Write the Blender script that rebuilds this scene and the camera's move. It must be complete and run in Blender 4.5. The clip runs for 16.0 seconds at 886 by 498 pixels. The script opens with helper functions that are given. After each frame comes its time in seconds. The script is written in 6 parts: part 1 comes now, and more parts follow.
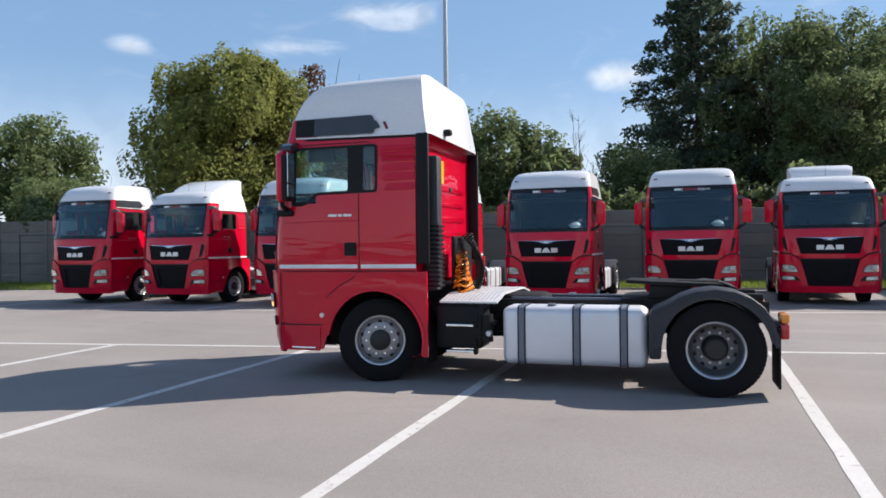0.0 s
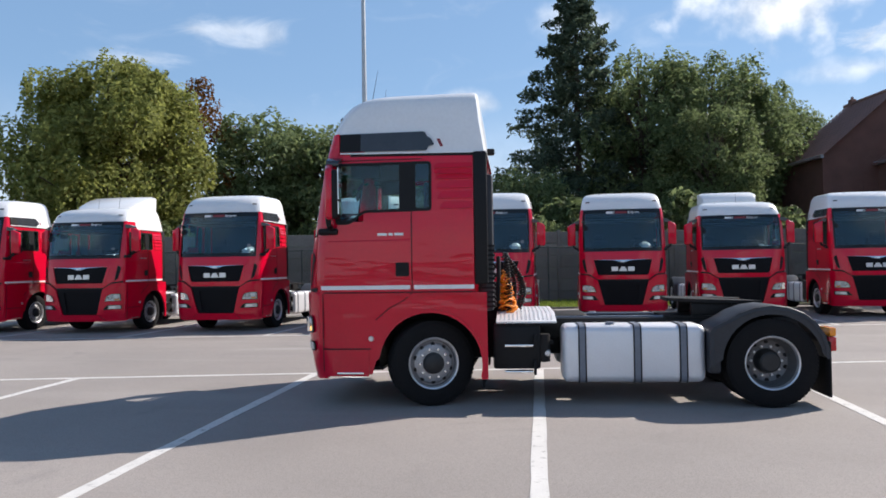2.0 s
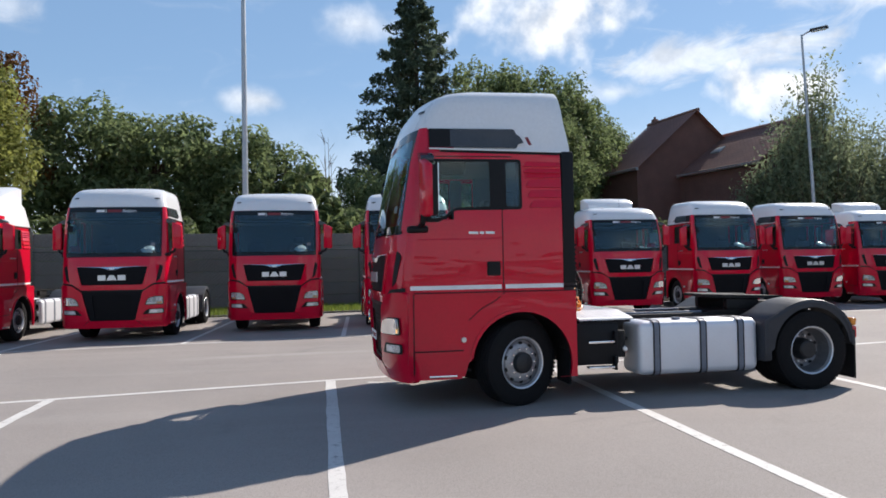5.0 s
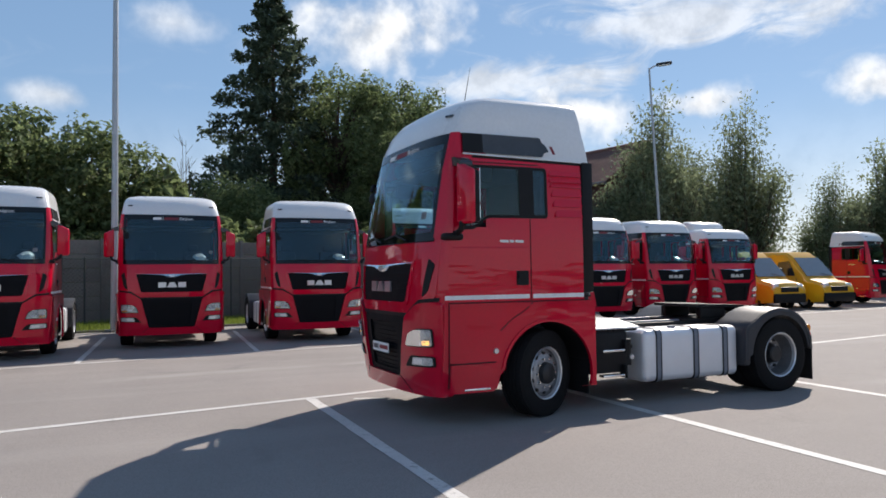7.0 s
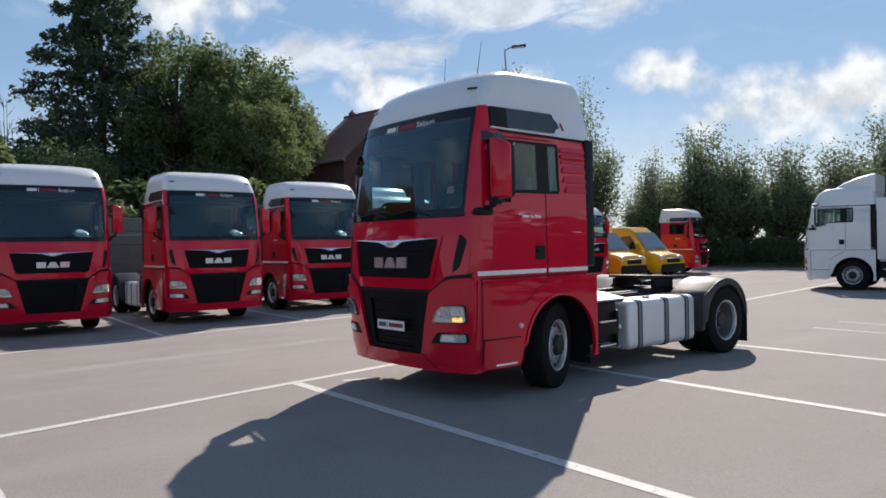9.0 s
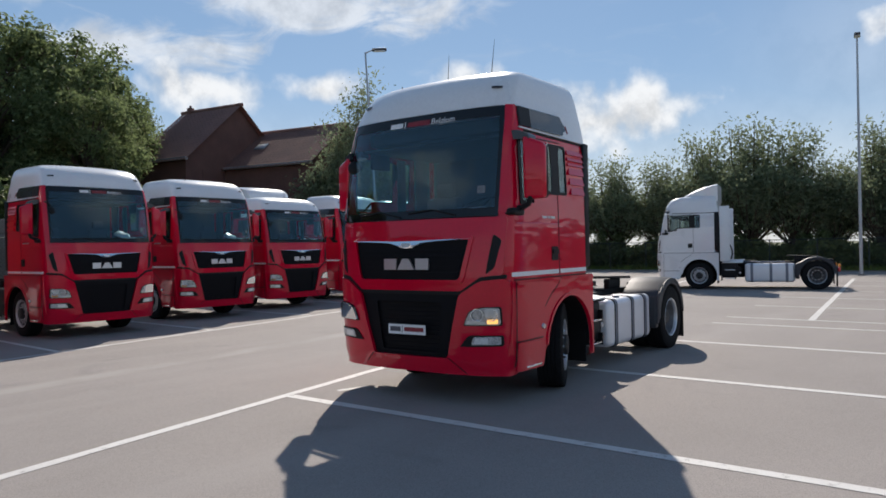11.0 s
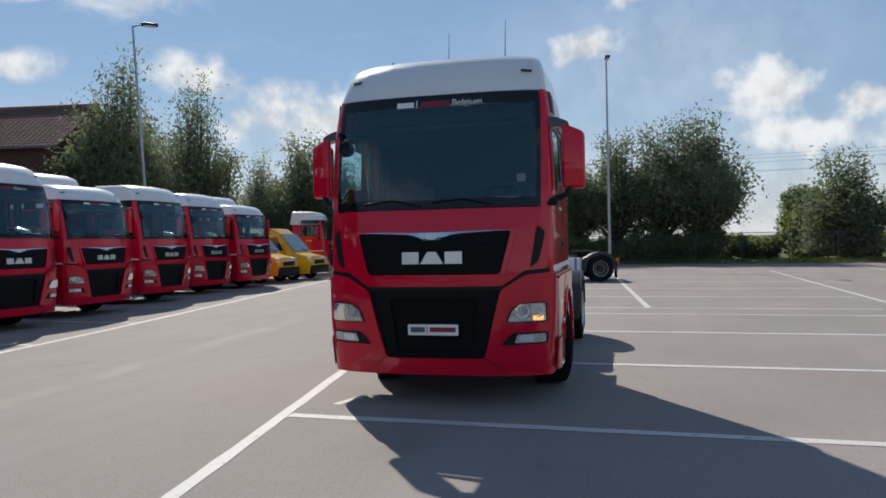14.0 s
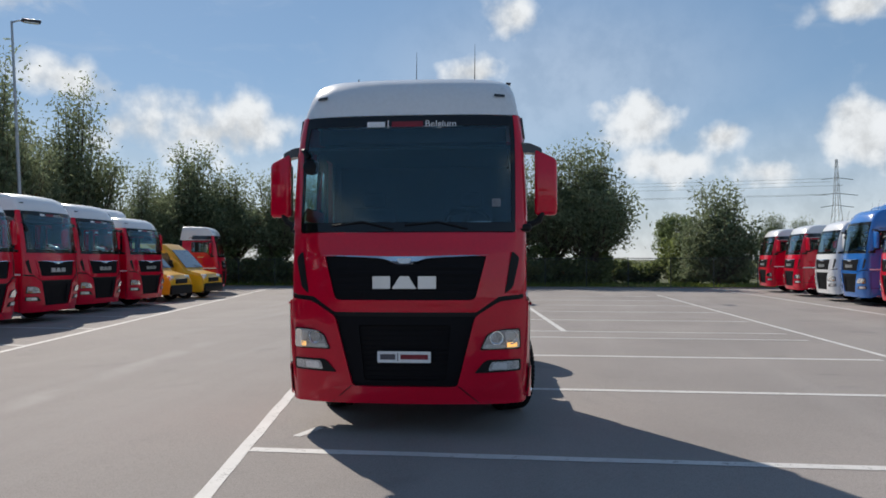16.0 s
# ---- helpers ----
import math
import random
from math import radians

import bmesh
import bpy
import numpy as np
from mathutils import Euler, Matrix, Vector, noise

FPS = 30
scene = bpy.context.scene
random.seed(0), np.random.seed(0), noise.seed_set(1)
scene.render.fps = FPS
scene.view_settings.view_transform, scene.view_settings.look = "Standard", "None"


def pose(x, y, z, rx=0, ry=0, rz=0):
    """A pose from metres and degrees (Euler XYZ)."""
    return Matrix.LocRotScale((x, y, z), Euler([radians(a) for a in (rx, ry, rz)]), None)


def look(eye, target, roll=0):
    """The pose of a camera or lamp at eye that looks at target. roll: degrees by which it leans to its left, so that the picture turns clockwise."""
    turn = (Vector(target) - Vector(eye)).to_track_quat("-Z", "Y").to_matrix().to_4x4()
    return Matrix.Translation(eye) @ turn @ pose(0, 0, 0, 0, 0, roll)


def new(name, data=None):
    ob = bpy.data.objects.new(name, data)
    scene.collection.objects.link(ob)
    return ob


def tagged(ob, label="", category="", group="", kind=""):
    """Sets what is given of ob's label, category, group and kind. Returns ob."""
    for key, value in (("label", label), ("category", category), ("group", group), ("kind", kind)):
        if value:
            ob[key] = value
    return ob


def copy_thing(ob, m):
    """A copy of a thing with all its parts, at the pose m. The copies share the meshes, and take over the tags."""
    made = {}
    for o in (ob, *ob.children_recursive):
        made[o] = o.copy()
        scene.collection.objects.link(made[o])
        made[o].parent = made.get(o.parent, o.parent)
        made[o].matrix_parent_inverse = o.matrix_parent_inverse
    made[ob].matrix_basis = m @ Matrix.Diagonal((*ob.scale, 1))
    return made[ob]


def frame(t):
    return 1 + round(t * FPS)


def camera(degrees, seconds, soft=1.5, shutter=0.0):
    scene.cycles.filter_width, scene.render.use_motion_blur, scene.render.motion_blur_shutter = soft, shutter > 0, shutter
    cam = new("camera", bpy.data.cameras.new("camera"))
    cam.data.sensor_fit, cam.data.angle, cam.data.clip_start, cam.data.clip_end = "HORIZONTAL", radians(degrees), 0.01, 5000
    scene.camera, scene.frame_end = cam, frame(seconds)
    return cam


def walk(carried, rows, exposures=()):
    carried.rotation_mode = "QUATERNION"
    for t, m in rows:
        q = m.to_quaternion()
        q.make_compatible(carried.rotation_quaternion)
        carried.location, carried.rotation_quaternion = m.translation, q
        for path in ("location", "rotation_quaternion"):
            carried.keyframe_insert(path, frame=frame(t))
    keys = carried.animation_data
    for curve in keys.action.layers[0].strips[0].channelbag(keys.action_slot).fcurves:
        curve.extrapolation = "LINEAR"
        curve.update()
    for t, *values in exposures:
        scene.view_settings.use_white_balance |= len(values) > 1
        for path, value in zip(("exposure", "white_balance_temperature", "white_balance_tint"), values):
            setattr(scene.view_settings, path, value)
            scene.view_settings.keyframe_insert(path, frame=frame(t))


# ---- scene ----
cam = camera(62.9, 16.0, soft=1.7)
METRES, EYE, TILT, LEAN, TURN = 17.1, 1.645, -0.9, 0.25, 20.7
ROWS = [
    (0.0, 0.0, 0.0, 0.0, 0.0, 0.56, 0.44),
    (0.5, -0.0367, 0.0005, 0.0005, -3.47, 2.04, 0.12),
    (1.0, -0.0709, 0.0084, -0.0003, -5.13, 2.54, 0.82),
    (1.5, -0.1054, 0.0133, -0.0001, -7.67, 3.22, 0.64),
    (2.0, -0.1385, 0.0234, 0.0002, -11.65, 2.17, 0.8),
    (2.5, -0.1713, 0.0345, 0.0006, -14.18, 1.46, 1.05),
    (3.0, -0.2046, 0.0433, 0.0014, -16.88, 1.33, 1.62),
    (3.5, -0.2362, 0.0578, 0.0008, -19.36, 2.06, 1.33),
    (4.0, -0.2679, 0.0703, 0.001, -22.01, 2.19, 1.21),
    (6.5, -0.4068, 0.1701, 0.0032, -39.44, 2.52, 0.96),
    (7.0, -0.4297, 0.1962, 0.0021, -42.6, 2.78, 1.01),
    (7.5, -0.4538, 0.2208, 0.0023, -45.5, 1.99, 1.69),
    (8.0, -0.474, 0.2481, 0.0027, -50.9, 1.14, 2.7),
    (8.5, -0.493, 0.2761, 0.0037, -53.41, 0.56, 1.92),
    (9.0, -0.5096, 0.3052, 0.0052, -57.14, 0.52, 1.68),
    (11.5, -0.5582, 0.4642, 0.0071, -75.03, 0.4, 1.88),
    (12.0, -0.5586, 0.4976, 0.0074, -78.44, 0.56, 1.98),
    (12.5, -0.5601, 0.5305, 0.008, -81.55, 1.28, 2.46),
    (13.0, -0.5546, 0.5633, 0.0074, -85.13, 1.23, 2.27),
    (13.5, -0.5511, 0.5931, 0.0079, -88.16, 0.37, 2.06),
    (14.0, -0.5416, 0.6194, 0.0095, -93.15, -0.4, 2.17),
    (14.5, -0.5328, 0.64, 0.0099, -95.38, -0.08, 2.74),
    (15.0, -0.5261, 0.6549, 0.0116, -97.5, 0.35, 2.63),
    (15.5, -0.5243, 0.666, 0.0139, -100.55, 0.82, 1.53),
    (16.0, -0.5236, 0.6695, 0.0138, -102.36, 0.89, 1.03),
]
walk(cam, [(t, pose(0, 0, EYE, TILT, LEAN, TURN) @ pose(METRES * x, METRES * y, METRES * z, 90 + pitch, roll, yaw)) for t, x, y, z, yaw, pitch, roll in ROWS],
     [(0.0, 0.44, 6650, 14), (3.5, 0.44, 6650, 14), (7.0, 0.22, 6750, 14), (9.0, 0.14, 6780, 14), (12.0, -0.03, 6750, 13), (16.0, -0.08, 6700, 12)])

# ---- world, sun, exposure ----
SUN_AZ, SUN_EL = 38.0, 38.0          # degrees from +x towards +y; above the horizon
world = bpy.data.worlds.new("world")
scene.world = world
world.use_nodes = True
wn, wl = world.node_tree.nodes, world.node_tree.links
wn.clear()
w_out = wn.new("ShaderNodeOutputWorld")
sky = wn.new("ShaderNodeTexSky")
sky.sky_type, sky.sun_disc = "NISHITA", False
sky.sun_elevation, sky.sun_rotation = radians(SUN_EL), radians(90 - SUN_AZ)
sky.air_density, sky.dust_density, sky.ozone_density = 1.0, 0.08, 1.3
w_sky = wn.new("ShaderNodeBackground")
w_sky.inputs[1].default_value = 0.10
# a thin even haze of light blue lies over the clear sky
w_even = wn.new("ShaderNodeMix"); w_even.data_type = "RGBA"
w_even.inputs["Factor"].default_value = 0.55
w_even.inputs["B"].default_value = (1.85, 3.6, 6.05, 1)
wl.new(sky.outputs[0], w_even.inputs["A"])
wl.new(w_even.outputs["Result"], w_sky.inputs[0])
# cumulus and thin veils: soft heaps at their bearings, with uneven noise edges
w_co = wn.new("ShaderNodeTexCoord")
w_sep = wn.new("ShaderNodeSeparateXYZ")
wl.new(w_co.outputs["Generated"], w_sep.inputs[0])


def sky_math(op, a, b=None, clamp=False):
    m = wn.new("ShaderNodeMath")
    m.operation, m.use_clamp = op, clamp
    for i, v in enumerate((a, b)):
        if v is None:
            continue
        if isinstance(v, (int, float)):
            m.inputs[i].default_value = v
        else:
            wl.new(v, m.inputs[i])
    return m.outputs[0]


def sky_step(v, lo, hi, a=0.0, b=1.0):
    r = wn.new("ShaderNodeMapRange")
    r.interpolation_type = "SMOOTHSTEP"
    for i, k in enumerate((lo, hi, a, b)):
        r.inputs[i + 1].default_value = k
    wl.new(v, r.inputs[0])
    return r.outputs[0]


def sky_noise(vec, scale, detail, rough, dist=0.0):
    n = wn.new("ShaderNodeTexNoise")
    n.inputs["Scale"].default_value, n.inputs["Detail"].default_value = scale, detail
    n.inputs["Roughness"].default_value, n.inputs["Distortion"].default_value = rough, dist
    wl.new(vec, n.inputs["Vector"])
    return n.outputs["Fac"]


w_az = sky_math("DEGREES", sky_math("ARCTAN2", w_sep.outputs[1], w_sep.outputs[0]))
w_el = sky_math("DEGREES", sky_math("ARCSINE", w_sep.outputs[2]))
wl.new(sky_step(w_el, 30.0, 68.0, 0.56, 0.06), w_even.inputs["Factor"])
w_dir = wn.new("ShaderNodeCombineXYZ")
wl.new(w_az, w_dir.inputs[0]); wl.new(w_el, w_dir.inputs[1])


def heaps(clouds):
    """Least distance, in half widths, to any of the clouds (bearing, elevation, half width, half height)."""
    least = None
    for az, el, w, h in clouds:
        v = wn.new("ShaderNodeVectorMath"); v.operation = "MULTIPLY_ADD"
        v.inputs[1].default_value, v.inputs[2].default_value = (1 / w, 1 / h, 0), (-az / w, -el / h, 0)
        wl.new(w_dir.outputs[0], v.inputs[0])
        d = wn.new("ShaderNodeVectorMath"); d.operation = "LENGTH"
        wl.new(v.outputs[0], d.inputs[0])
        least = d.outputs["Value"] if least is None else sky_math("SMOOTH_MIN", least, d.outputs["Value"])
    return least


CUMULUS = [(72.3, 18.9, 6.8, 2.7), (57.0, 12.4, 4.4, 1.9), (48.5, 12.4, 2.8, 1.3),
           (35.2, 12.2, 3.6, 1.7), (27.2, 9.4, 7.2, 2.5), (5.6, 14.4, 2.9, 1.2), (-6.7, 9.8, 3.6, 2.2), (-8.0, 7.2, 4.8, 1.6), (-12.6, 9.0, 2.7, 1.4),
           (-15.5, 6.3, 3.8, 1.6), (-21.3, 8.1, 3.0, 2.6), (-21.5, 16.8, 2.8, 0.9), (2.2, 18.6, 2.5, 1.6),
           (-40, 11, 6, 3), (-70, 14, 8, 3.5), (-110, 10, 7, 3)]
SOFT = [(88.8, 18.4, 2.6, 1.1), (96.5, 12.6, 2.2, 0.7), (68.0, 12.8, 2.8, 0.8)]
WISPS = [(114.7, 17.6, 5.0, 1.3), (133.9, 14.5, 2.0, 0.9), (122.0, 15.0, 5.0, 0.9)]
VEILS = [(48.0, 18.6, 15.0, 2.8), (62.0, 15.0, 9.0, 2.0), (20, 24, 16, 3), (-60, 26, 18, 4), (150, 24, 18, 4), (-130, 26, 20, 4)]
edge_noise = sky_math("ADD", sky_math("MULTIPLY", sky_noise(w_co.outputs["Generated"], 9.0, 4, 0.5, 0.3), 0.66), sky_math("MULTIPLY", sky_noise(w_co.outputs["Generated"], 24.0, 4, 0.5), 0.34))
w_cum = sky_step(sky_math("SUBTRACT", sky_math("MULTIPLY", edge_noise, 5.2), sky_math("ADD", heaps(CUMULUS), 0.9)), 0.35, 1.5)
w_soft = sky_math("MULTIPLY", sky_step(sky_math("SUBTRACT", sky_math("MULTIPLY", edge_noise, 5.2), sky_math("ADD", heaps(SOFT), 0.9)), 0.2, 2.2), 0.72)
w_str = wn.new("ShaderNodeVectorMath"); w_str.operation = "MULTIPLY"; w_str.inputs[1].default_value = (0.16, 0.42, 0)
wl.new(w_dir.outputs[0], w_str.inputs[0])
veil_noise = sky_noise(w_str.outputs[0], 0.9, 7, 0.6, 1.0)
w_veil = sky_math("MULTIPLY", sky_step(sky_math("SUBTRACT", sky_math("MULTIPLY", veil_noise, 2.6), heaps(VEILS)), 0.2, 1.2), 0.72)
w_wisp = sky_math("MULTIPLY", sky_step(sky_math("SUBTRACT", sky_math("MULTIPLY", veil_noise, 2.4), heaps(WISPS)), 0.2, 1.4), 0.5)
w_thin = sky_math("MAXIMUM", w_wisp, sky_math("MULTIPLY", sky_step(veil_noise, 0.5, 0.85), 0.15))
w_mist = sky_step(heaps([(0.0, 13.0, 17.0, 8.0)]), 0.1, 1.3, 0.26, 0.0)
w_haze = sky_step(w_el, 0.0, 14.0, 0.55, 0.0)
w_mx = sky_math("MAXIMUM", sky_math("MAXIMUM", sky_math("MAXIMUM", w_cum, w_soft), w_veil), sky_math("MAXIMUM", sky_math("MAXIMUM", w_thin, w_mist), w_haze))
w_cloud = wn.new("ShaderNodeBackground")
w_cloud.inputs[0].default_value = (0.89, 0.955, 1.0, 1)
wl.new(sky_step(sky_noise(w_co.outputs["Generated"], 24.0, 5, 0.6), 0.3, 0.65, 0.68, 0.97), w_cloud.inputs[1])
w_mix = wn.new("ShaderNodeMixShader")
wl.new(w_mx, w_mix.inputs[0]); wl.new(w_sky.outputs[0], w_mix.inputs[1]); wl.new(w_cloud.outputs[0], w_mix.inputs[2])
wl.new(w_mix.outputs[0], w_out.inputs[0])

sun = new("sun", bpy.data.lights.new("sun", "SUN"))
sun.data.energy, sun.data.angle, sun.data.color = 4.9, radians(0.53), (1.0, 0.95, 0.87)
sun.matrix_world = look((60 * math.cos(radians(SUN_AZ)), 60 * math.sin(radians(SUN_AZ)), 60 * math.tan(radians(SUN_EL))), (0, 0, 0))


# ---- materials ----
def material(name, colour, rough=0.5, metal=0.0, vary=0.12, scale=6.0, fine=60.0, bump=0.0, coat=0.0, tone=None, spec=0.5, rand=0.0, island=0.0, stretch=None, wavy=0.0):
    """A principled material: two scales of noise in the colour, fine relief, and variation from piece to piece."""
    m = bpy.data.materials.new(name)
    m.use_nodes = True
    n, l = m.node_tree.nodes, m.node_tree.links
    b = n["Principled BSDF"]
    b.inputs["Metallic"].default_value = metal
    b.inputs["Specular IOR Level"].default_value = spec
    if coat:
        b.inputs["Coat Weight"].default_value, b.inputs["Coat Roughness"].default_value = coat, 0.04
    co = n.new("ShaderNodeTexCoord")
    vec = co.outputs["Object"]
    if stretch:
        mp = n.new("ShaderNodeMapping")
        mp.inputs["Scale"].default_value = stretch
        l.new(vec, mp.inputs[0])
        vec = mp.outputs[0]
    big = n.new("ShaderNodeTexNoise"); big.inputs["Scale"].default_value = scale; big.inputs["Detail"].default_value = 5
    sm = n.new("ShaderNodeTexNoise"); sm.inputs["Scale"].default_value = fine; sm.inputs["Detail"].default_value = 3
    l.new(vec, big.inputs["Vector"]); l.new(vec, sm.inputs["Vector"])
    add = n.new("ShaderNodeMath"); add.operation = "ADD"
    l.new(big.outputs["Fac"], add.inputs[0]); l.new(sm.outputs["Fac"], add.inputs[1])
    last = add.outputs[0]
    if rand or island:
        src = n.new("ShaderNodeObjectInfo").outputs["Random"] if rand else n.new("ShaderNodeNewGeometry").outputs["Random Per Island"]
        mul = n.new("ShaderNodeMath"); mul.operation = "MULTIPLY_ADD"
        mul.inputs[1].default_value = (rand or island); mul.inputs[2].default_value = -0.5 * (rand or island)
        l.new(src, mul.inputs[0])
        a2 = n.new("ShaderNodeMath"); a2.operation = "ADD"
        l.new(last, a2.inputs[0]); l.new(mul.outputs[0], a2.inputs[1])
        last = a2.outputs[0]
    rng = n.new("ShaderNodeMapRange"); rng.inputs[1].default_value, rng.inputs[2].default_value = 0.55, 1.45
    l.new(last, rng.inputs[0])
    mix = n.new("ShaderNodeMix"); mix.data_type = "RGBA"
    dark = [c * (1 - vary) for c in colour]
    light = tone if tone else [min(1, c * (1 + vary)) for c in colour]
    mix.inputs["A"].default_value, mix.inputs["B"].default_value = (*dark, 1), (*light, 1)
    l.new(rng.outputs[0], mix.inputs["Factor"])
    l.new(mix.outputs["Result"], b.inputs["Base Color"])
    rr = n.new("ShaderNodeMapRange"); rr.inputs[3].default_value, rr.inputs[4].default_value = rough * 0.85, min(1, rough * 1.2)
    l.new(big.outputs["Fac"], rr.inputs[0]); l.new(rr.outputs[0], b.inputs["Roughness"])
    if wavy:                             # pressed panels are never quite flat: the clear coat's reflections waver
        mw = n.new("ShaderNodeMapping"); mw.inputs["Scale"].default_value = (0.7, 0.7, 2.6)
        l.new(co.outputs["Object"], mw.inputs[0])
        wv = n.new("ShaderNodeTexNoise"); wv.inputs["Scale"].default_value, wv.inputs["Detail"].default_value = 1.8, 2
        l.new(mw.outputs[0], wv.inputs["Vector"])
        bw = n.new("ShaderNodeBump"); bw.inputs["Strength"].default_value = wavy; bw.inputs["Distance"].default_value = 0.06
        l.new(wv.outputs["Fac"], bw.inputs["Height"]); l.new(bw.outputs[0], b.inputs["Coat Normal"])
    if bump:
        bp = n.new("ShaderNodeBump"); bp.inputs["Strength"].default_value = bump; bp.inputs["Distance"].default_value = 0.01
        l.new(sm.outputs["Fac"], bp.inputs["Height"]); l.new(bp.outputs[0], b.inputs["Normal"])
    return m


def glass(name, tint, ior, rough=0.0):
    """A tinted pane of true glass: it mirrors and bends light at both faces."""
    m = bpy.data.materials.new(name)
    m.use_nodes = True
    n, l = m.node_tree.nodes, m.node_tree.links
    n.clear()
    out = n.new("ShaderNodeOutputMaterial")
    gl = n.new("ShaderNodeBsdfGlass")
    gl.inputs["Color"].default_value = (*tint, 1)
    gl.inputs["Roughness"].default_value, gl.inputs["IOR"].default_value = rough, ior
    l.new(gl.outputs[0], out.inputs[0])
    return m


def leafy(name, colour, tone, through_light=0.35, island=0.5):
    m = material(name, colour, 0.6, vary=0.5, scale=0.35, fine=4.0, tone=tone, island=island, spec=0.2)
    n, l = m.node_tree.nodes, m.node_tree.links
    b = n["Principled BSDF"]
    t = n.new("ShaderNodeBsdfTranslucent")
    l.new(b.inputs["Base Color"].links[0].from_socket, t.inputs[0])
    mx = n.new("ShaderNodeMixShader"); mx.inputs[0].default_value = through_light
    l.new(b.outputs[0], mx.inputs[1]); l.new(t.outputs[0], mx.inputs[2])
    l.new(mx.outputs[0], n["Material Output"].inputs[0])
    return m


RED = material("red_paint", (0.61, 0.001, 0.027), 0.3, vary=0.08, scale=1.2, fine=30, coat=0.85, spec=0.08, wavy=0.16)
WHITE = material("white_paint", (0.76, 0.77, 0.78), 0.28, vary=0.06, scale=1.5, fine=25, coat=0.5, wavy=0.1)
BLUE = material("blue_paint", (0.02, 0.16, 0.52), 0.22, vary=0.06, scale=2.5, coat=0.8)
YELLOW = material("yellow_paint", (0.80, 0.42, 0.015), 0.3, vary=0.06, scale=2.5, coat=0.5)
BLACK = material("black_plastic", (0.009, 0.0095, 0.011), 0.5, vary=0.3, scale=8, fine=90, bump=0.1, spec=0.22)
DARK = material("dark_trim", (0.03, 0.034, 0.042), 0.25, vary=0.2, coat=0.3)
GREYPL = material("grey_plastic", (0.035, 0.038, 0.045), 0.5, vary=0.2, bump=0.15, spec=0.35)
RUBBER = material("tyre_rubber", (0.012, 0.012, 0.013), 0.85, vary=0.3, scale=12, bump=0.3, spec=0.15)
STEEL = material("wheel_steel", (0.62, 0.63, 0.65), 0.38, metal=0.75, vary=0.15, scale=10)
# darker rim steel: the shade inside the wheel is put into its colour
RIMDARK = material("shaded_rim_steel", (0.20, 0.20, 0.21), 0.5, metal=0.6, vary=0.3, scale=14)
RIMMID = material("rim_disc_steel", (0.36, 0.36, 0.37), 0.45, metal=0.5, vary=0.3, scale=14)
HUB = material("hub_cap", (0.025, 0.026, 0.028), 0.5, metal=0.3, vary=0.3)
CHROME = material("chrome", (0.82, 0.83, 0.85), 0.1, metal=1.0, vary=0.04)
LETTER = material("silver_letters", (0.62, 0.63, 0.65), 0.3, metal=0.85, vary=0.05)
CHASSIS = material("chassis_paint", (0.014, 0.013, 0.013), 0.6, vary=0.5, scale=5, bump=0.2, spec=0.25)
ALU = material("tank_aluminium", (0.74, 0.75, 0.78), 0.42, metal=0.35, vary=0.06, scale=4)
ALUPLATE = material("tread_plate", (0.80, 0.80, 0.80), 0.45, metal=0.4, vary=0.1, fine=120, bump=0.5)
STRAP = material("tank_strap", (0.17, 0.19, 0.23), 0.5, metal=0.2, vary=0.2)
ORANGE = material("orange_coil", (0.85, 0.24, 0.008), 0.4, vary=0.15)
LAMPRED = material("tail_red", (0.55, 0.01, 0.015), 0.2, coat=0.6)
LIT = material("lit_amber", (0.9, 0.45, 0.12), 0.3)
LIT.node_tree.nodes["Principled BSDF"].inputs["Emission Color"].default_value = (1.0, 0.55, 0.16, 1)
LIT.node_tree.nodes["Principled BSDF"].inputs["Emission Strength"].default_value = 1.3
AMBER = material("amber_lens", (0.85, 0.28, 0.02), 0.2, coat=0.6)
FRIT = material("black_glass_edge", (0.005, 0.006, 0.008), 0.03, vary=0.1, spec=0.4)
GRILLE = material("grille_plastic", (0.006, 0.0065, 0.009), 0.55, vary=0.3, scale=8, fine=90, spec=0.12)
# opaque van pane: part of the sky's reflection is put into the grey
VANGLASS = material("van_glass", (0.13, 0.155, 0.18), 0.06, vary=0.1, coat=1.0)
LAMPIN = material("lamp_inner", (0.66, 0.67, 0.68), 0.22, metal=0.4, vary=0.75, scale=38, fine=110)
LENS = material("headlamp_reflector", (0.93, 0.94, 0.95), 0.2, metal=0.35, vary=0.3, scale=25, fine=90)
SEATS = material("seat_fabric", (0.035, 0.038, 0.047), 0.9, vary=0.25, bump=0.2)
INTERIOR = material("cab_lining", (0.05, 0.053, 0.058), 0.8, vary=0.1)
FILM = material("white_plastic_film", (0.55, 0.56, 0.57), 0.25, vary=0.3, scale=9, fine=40)
CURTAIN = material("curtain", (0.05, 0.055, 0.07), 0.9, vary=0.3)
INK_RED = material("red_film", (0.22, 0.012, 0.022), 0.5)
INK_WHITE = material("white_film", (0.8, 0.8, 0.8), 0.5)
INK_DARK = material("dark_print", (0.08, 0.08, 0.1), 0.5)
WINDSCREEN = glass("windscreen_glass", (0.74, 0.88, 0.93), 1.53)
PANE = glass("side_glass", (0.88, 0.96, 0.94), 1.45)
LENS_GLASS = glass("lens_glass", (0.93, 0.95, 0.96), 1.45)
BARK = material("bark", (0.10, 0.075, 0.055), 0.9, vary=0.4, scale=3, fine=20, bump=0.6, stretch=(1, 1, 0.25))
LEAF_A = leafy("leaves_green", (0.112, 0.162, 0.06), (0.30, 0.37, 0.17), 0.55)
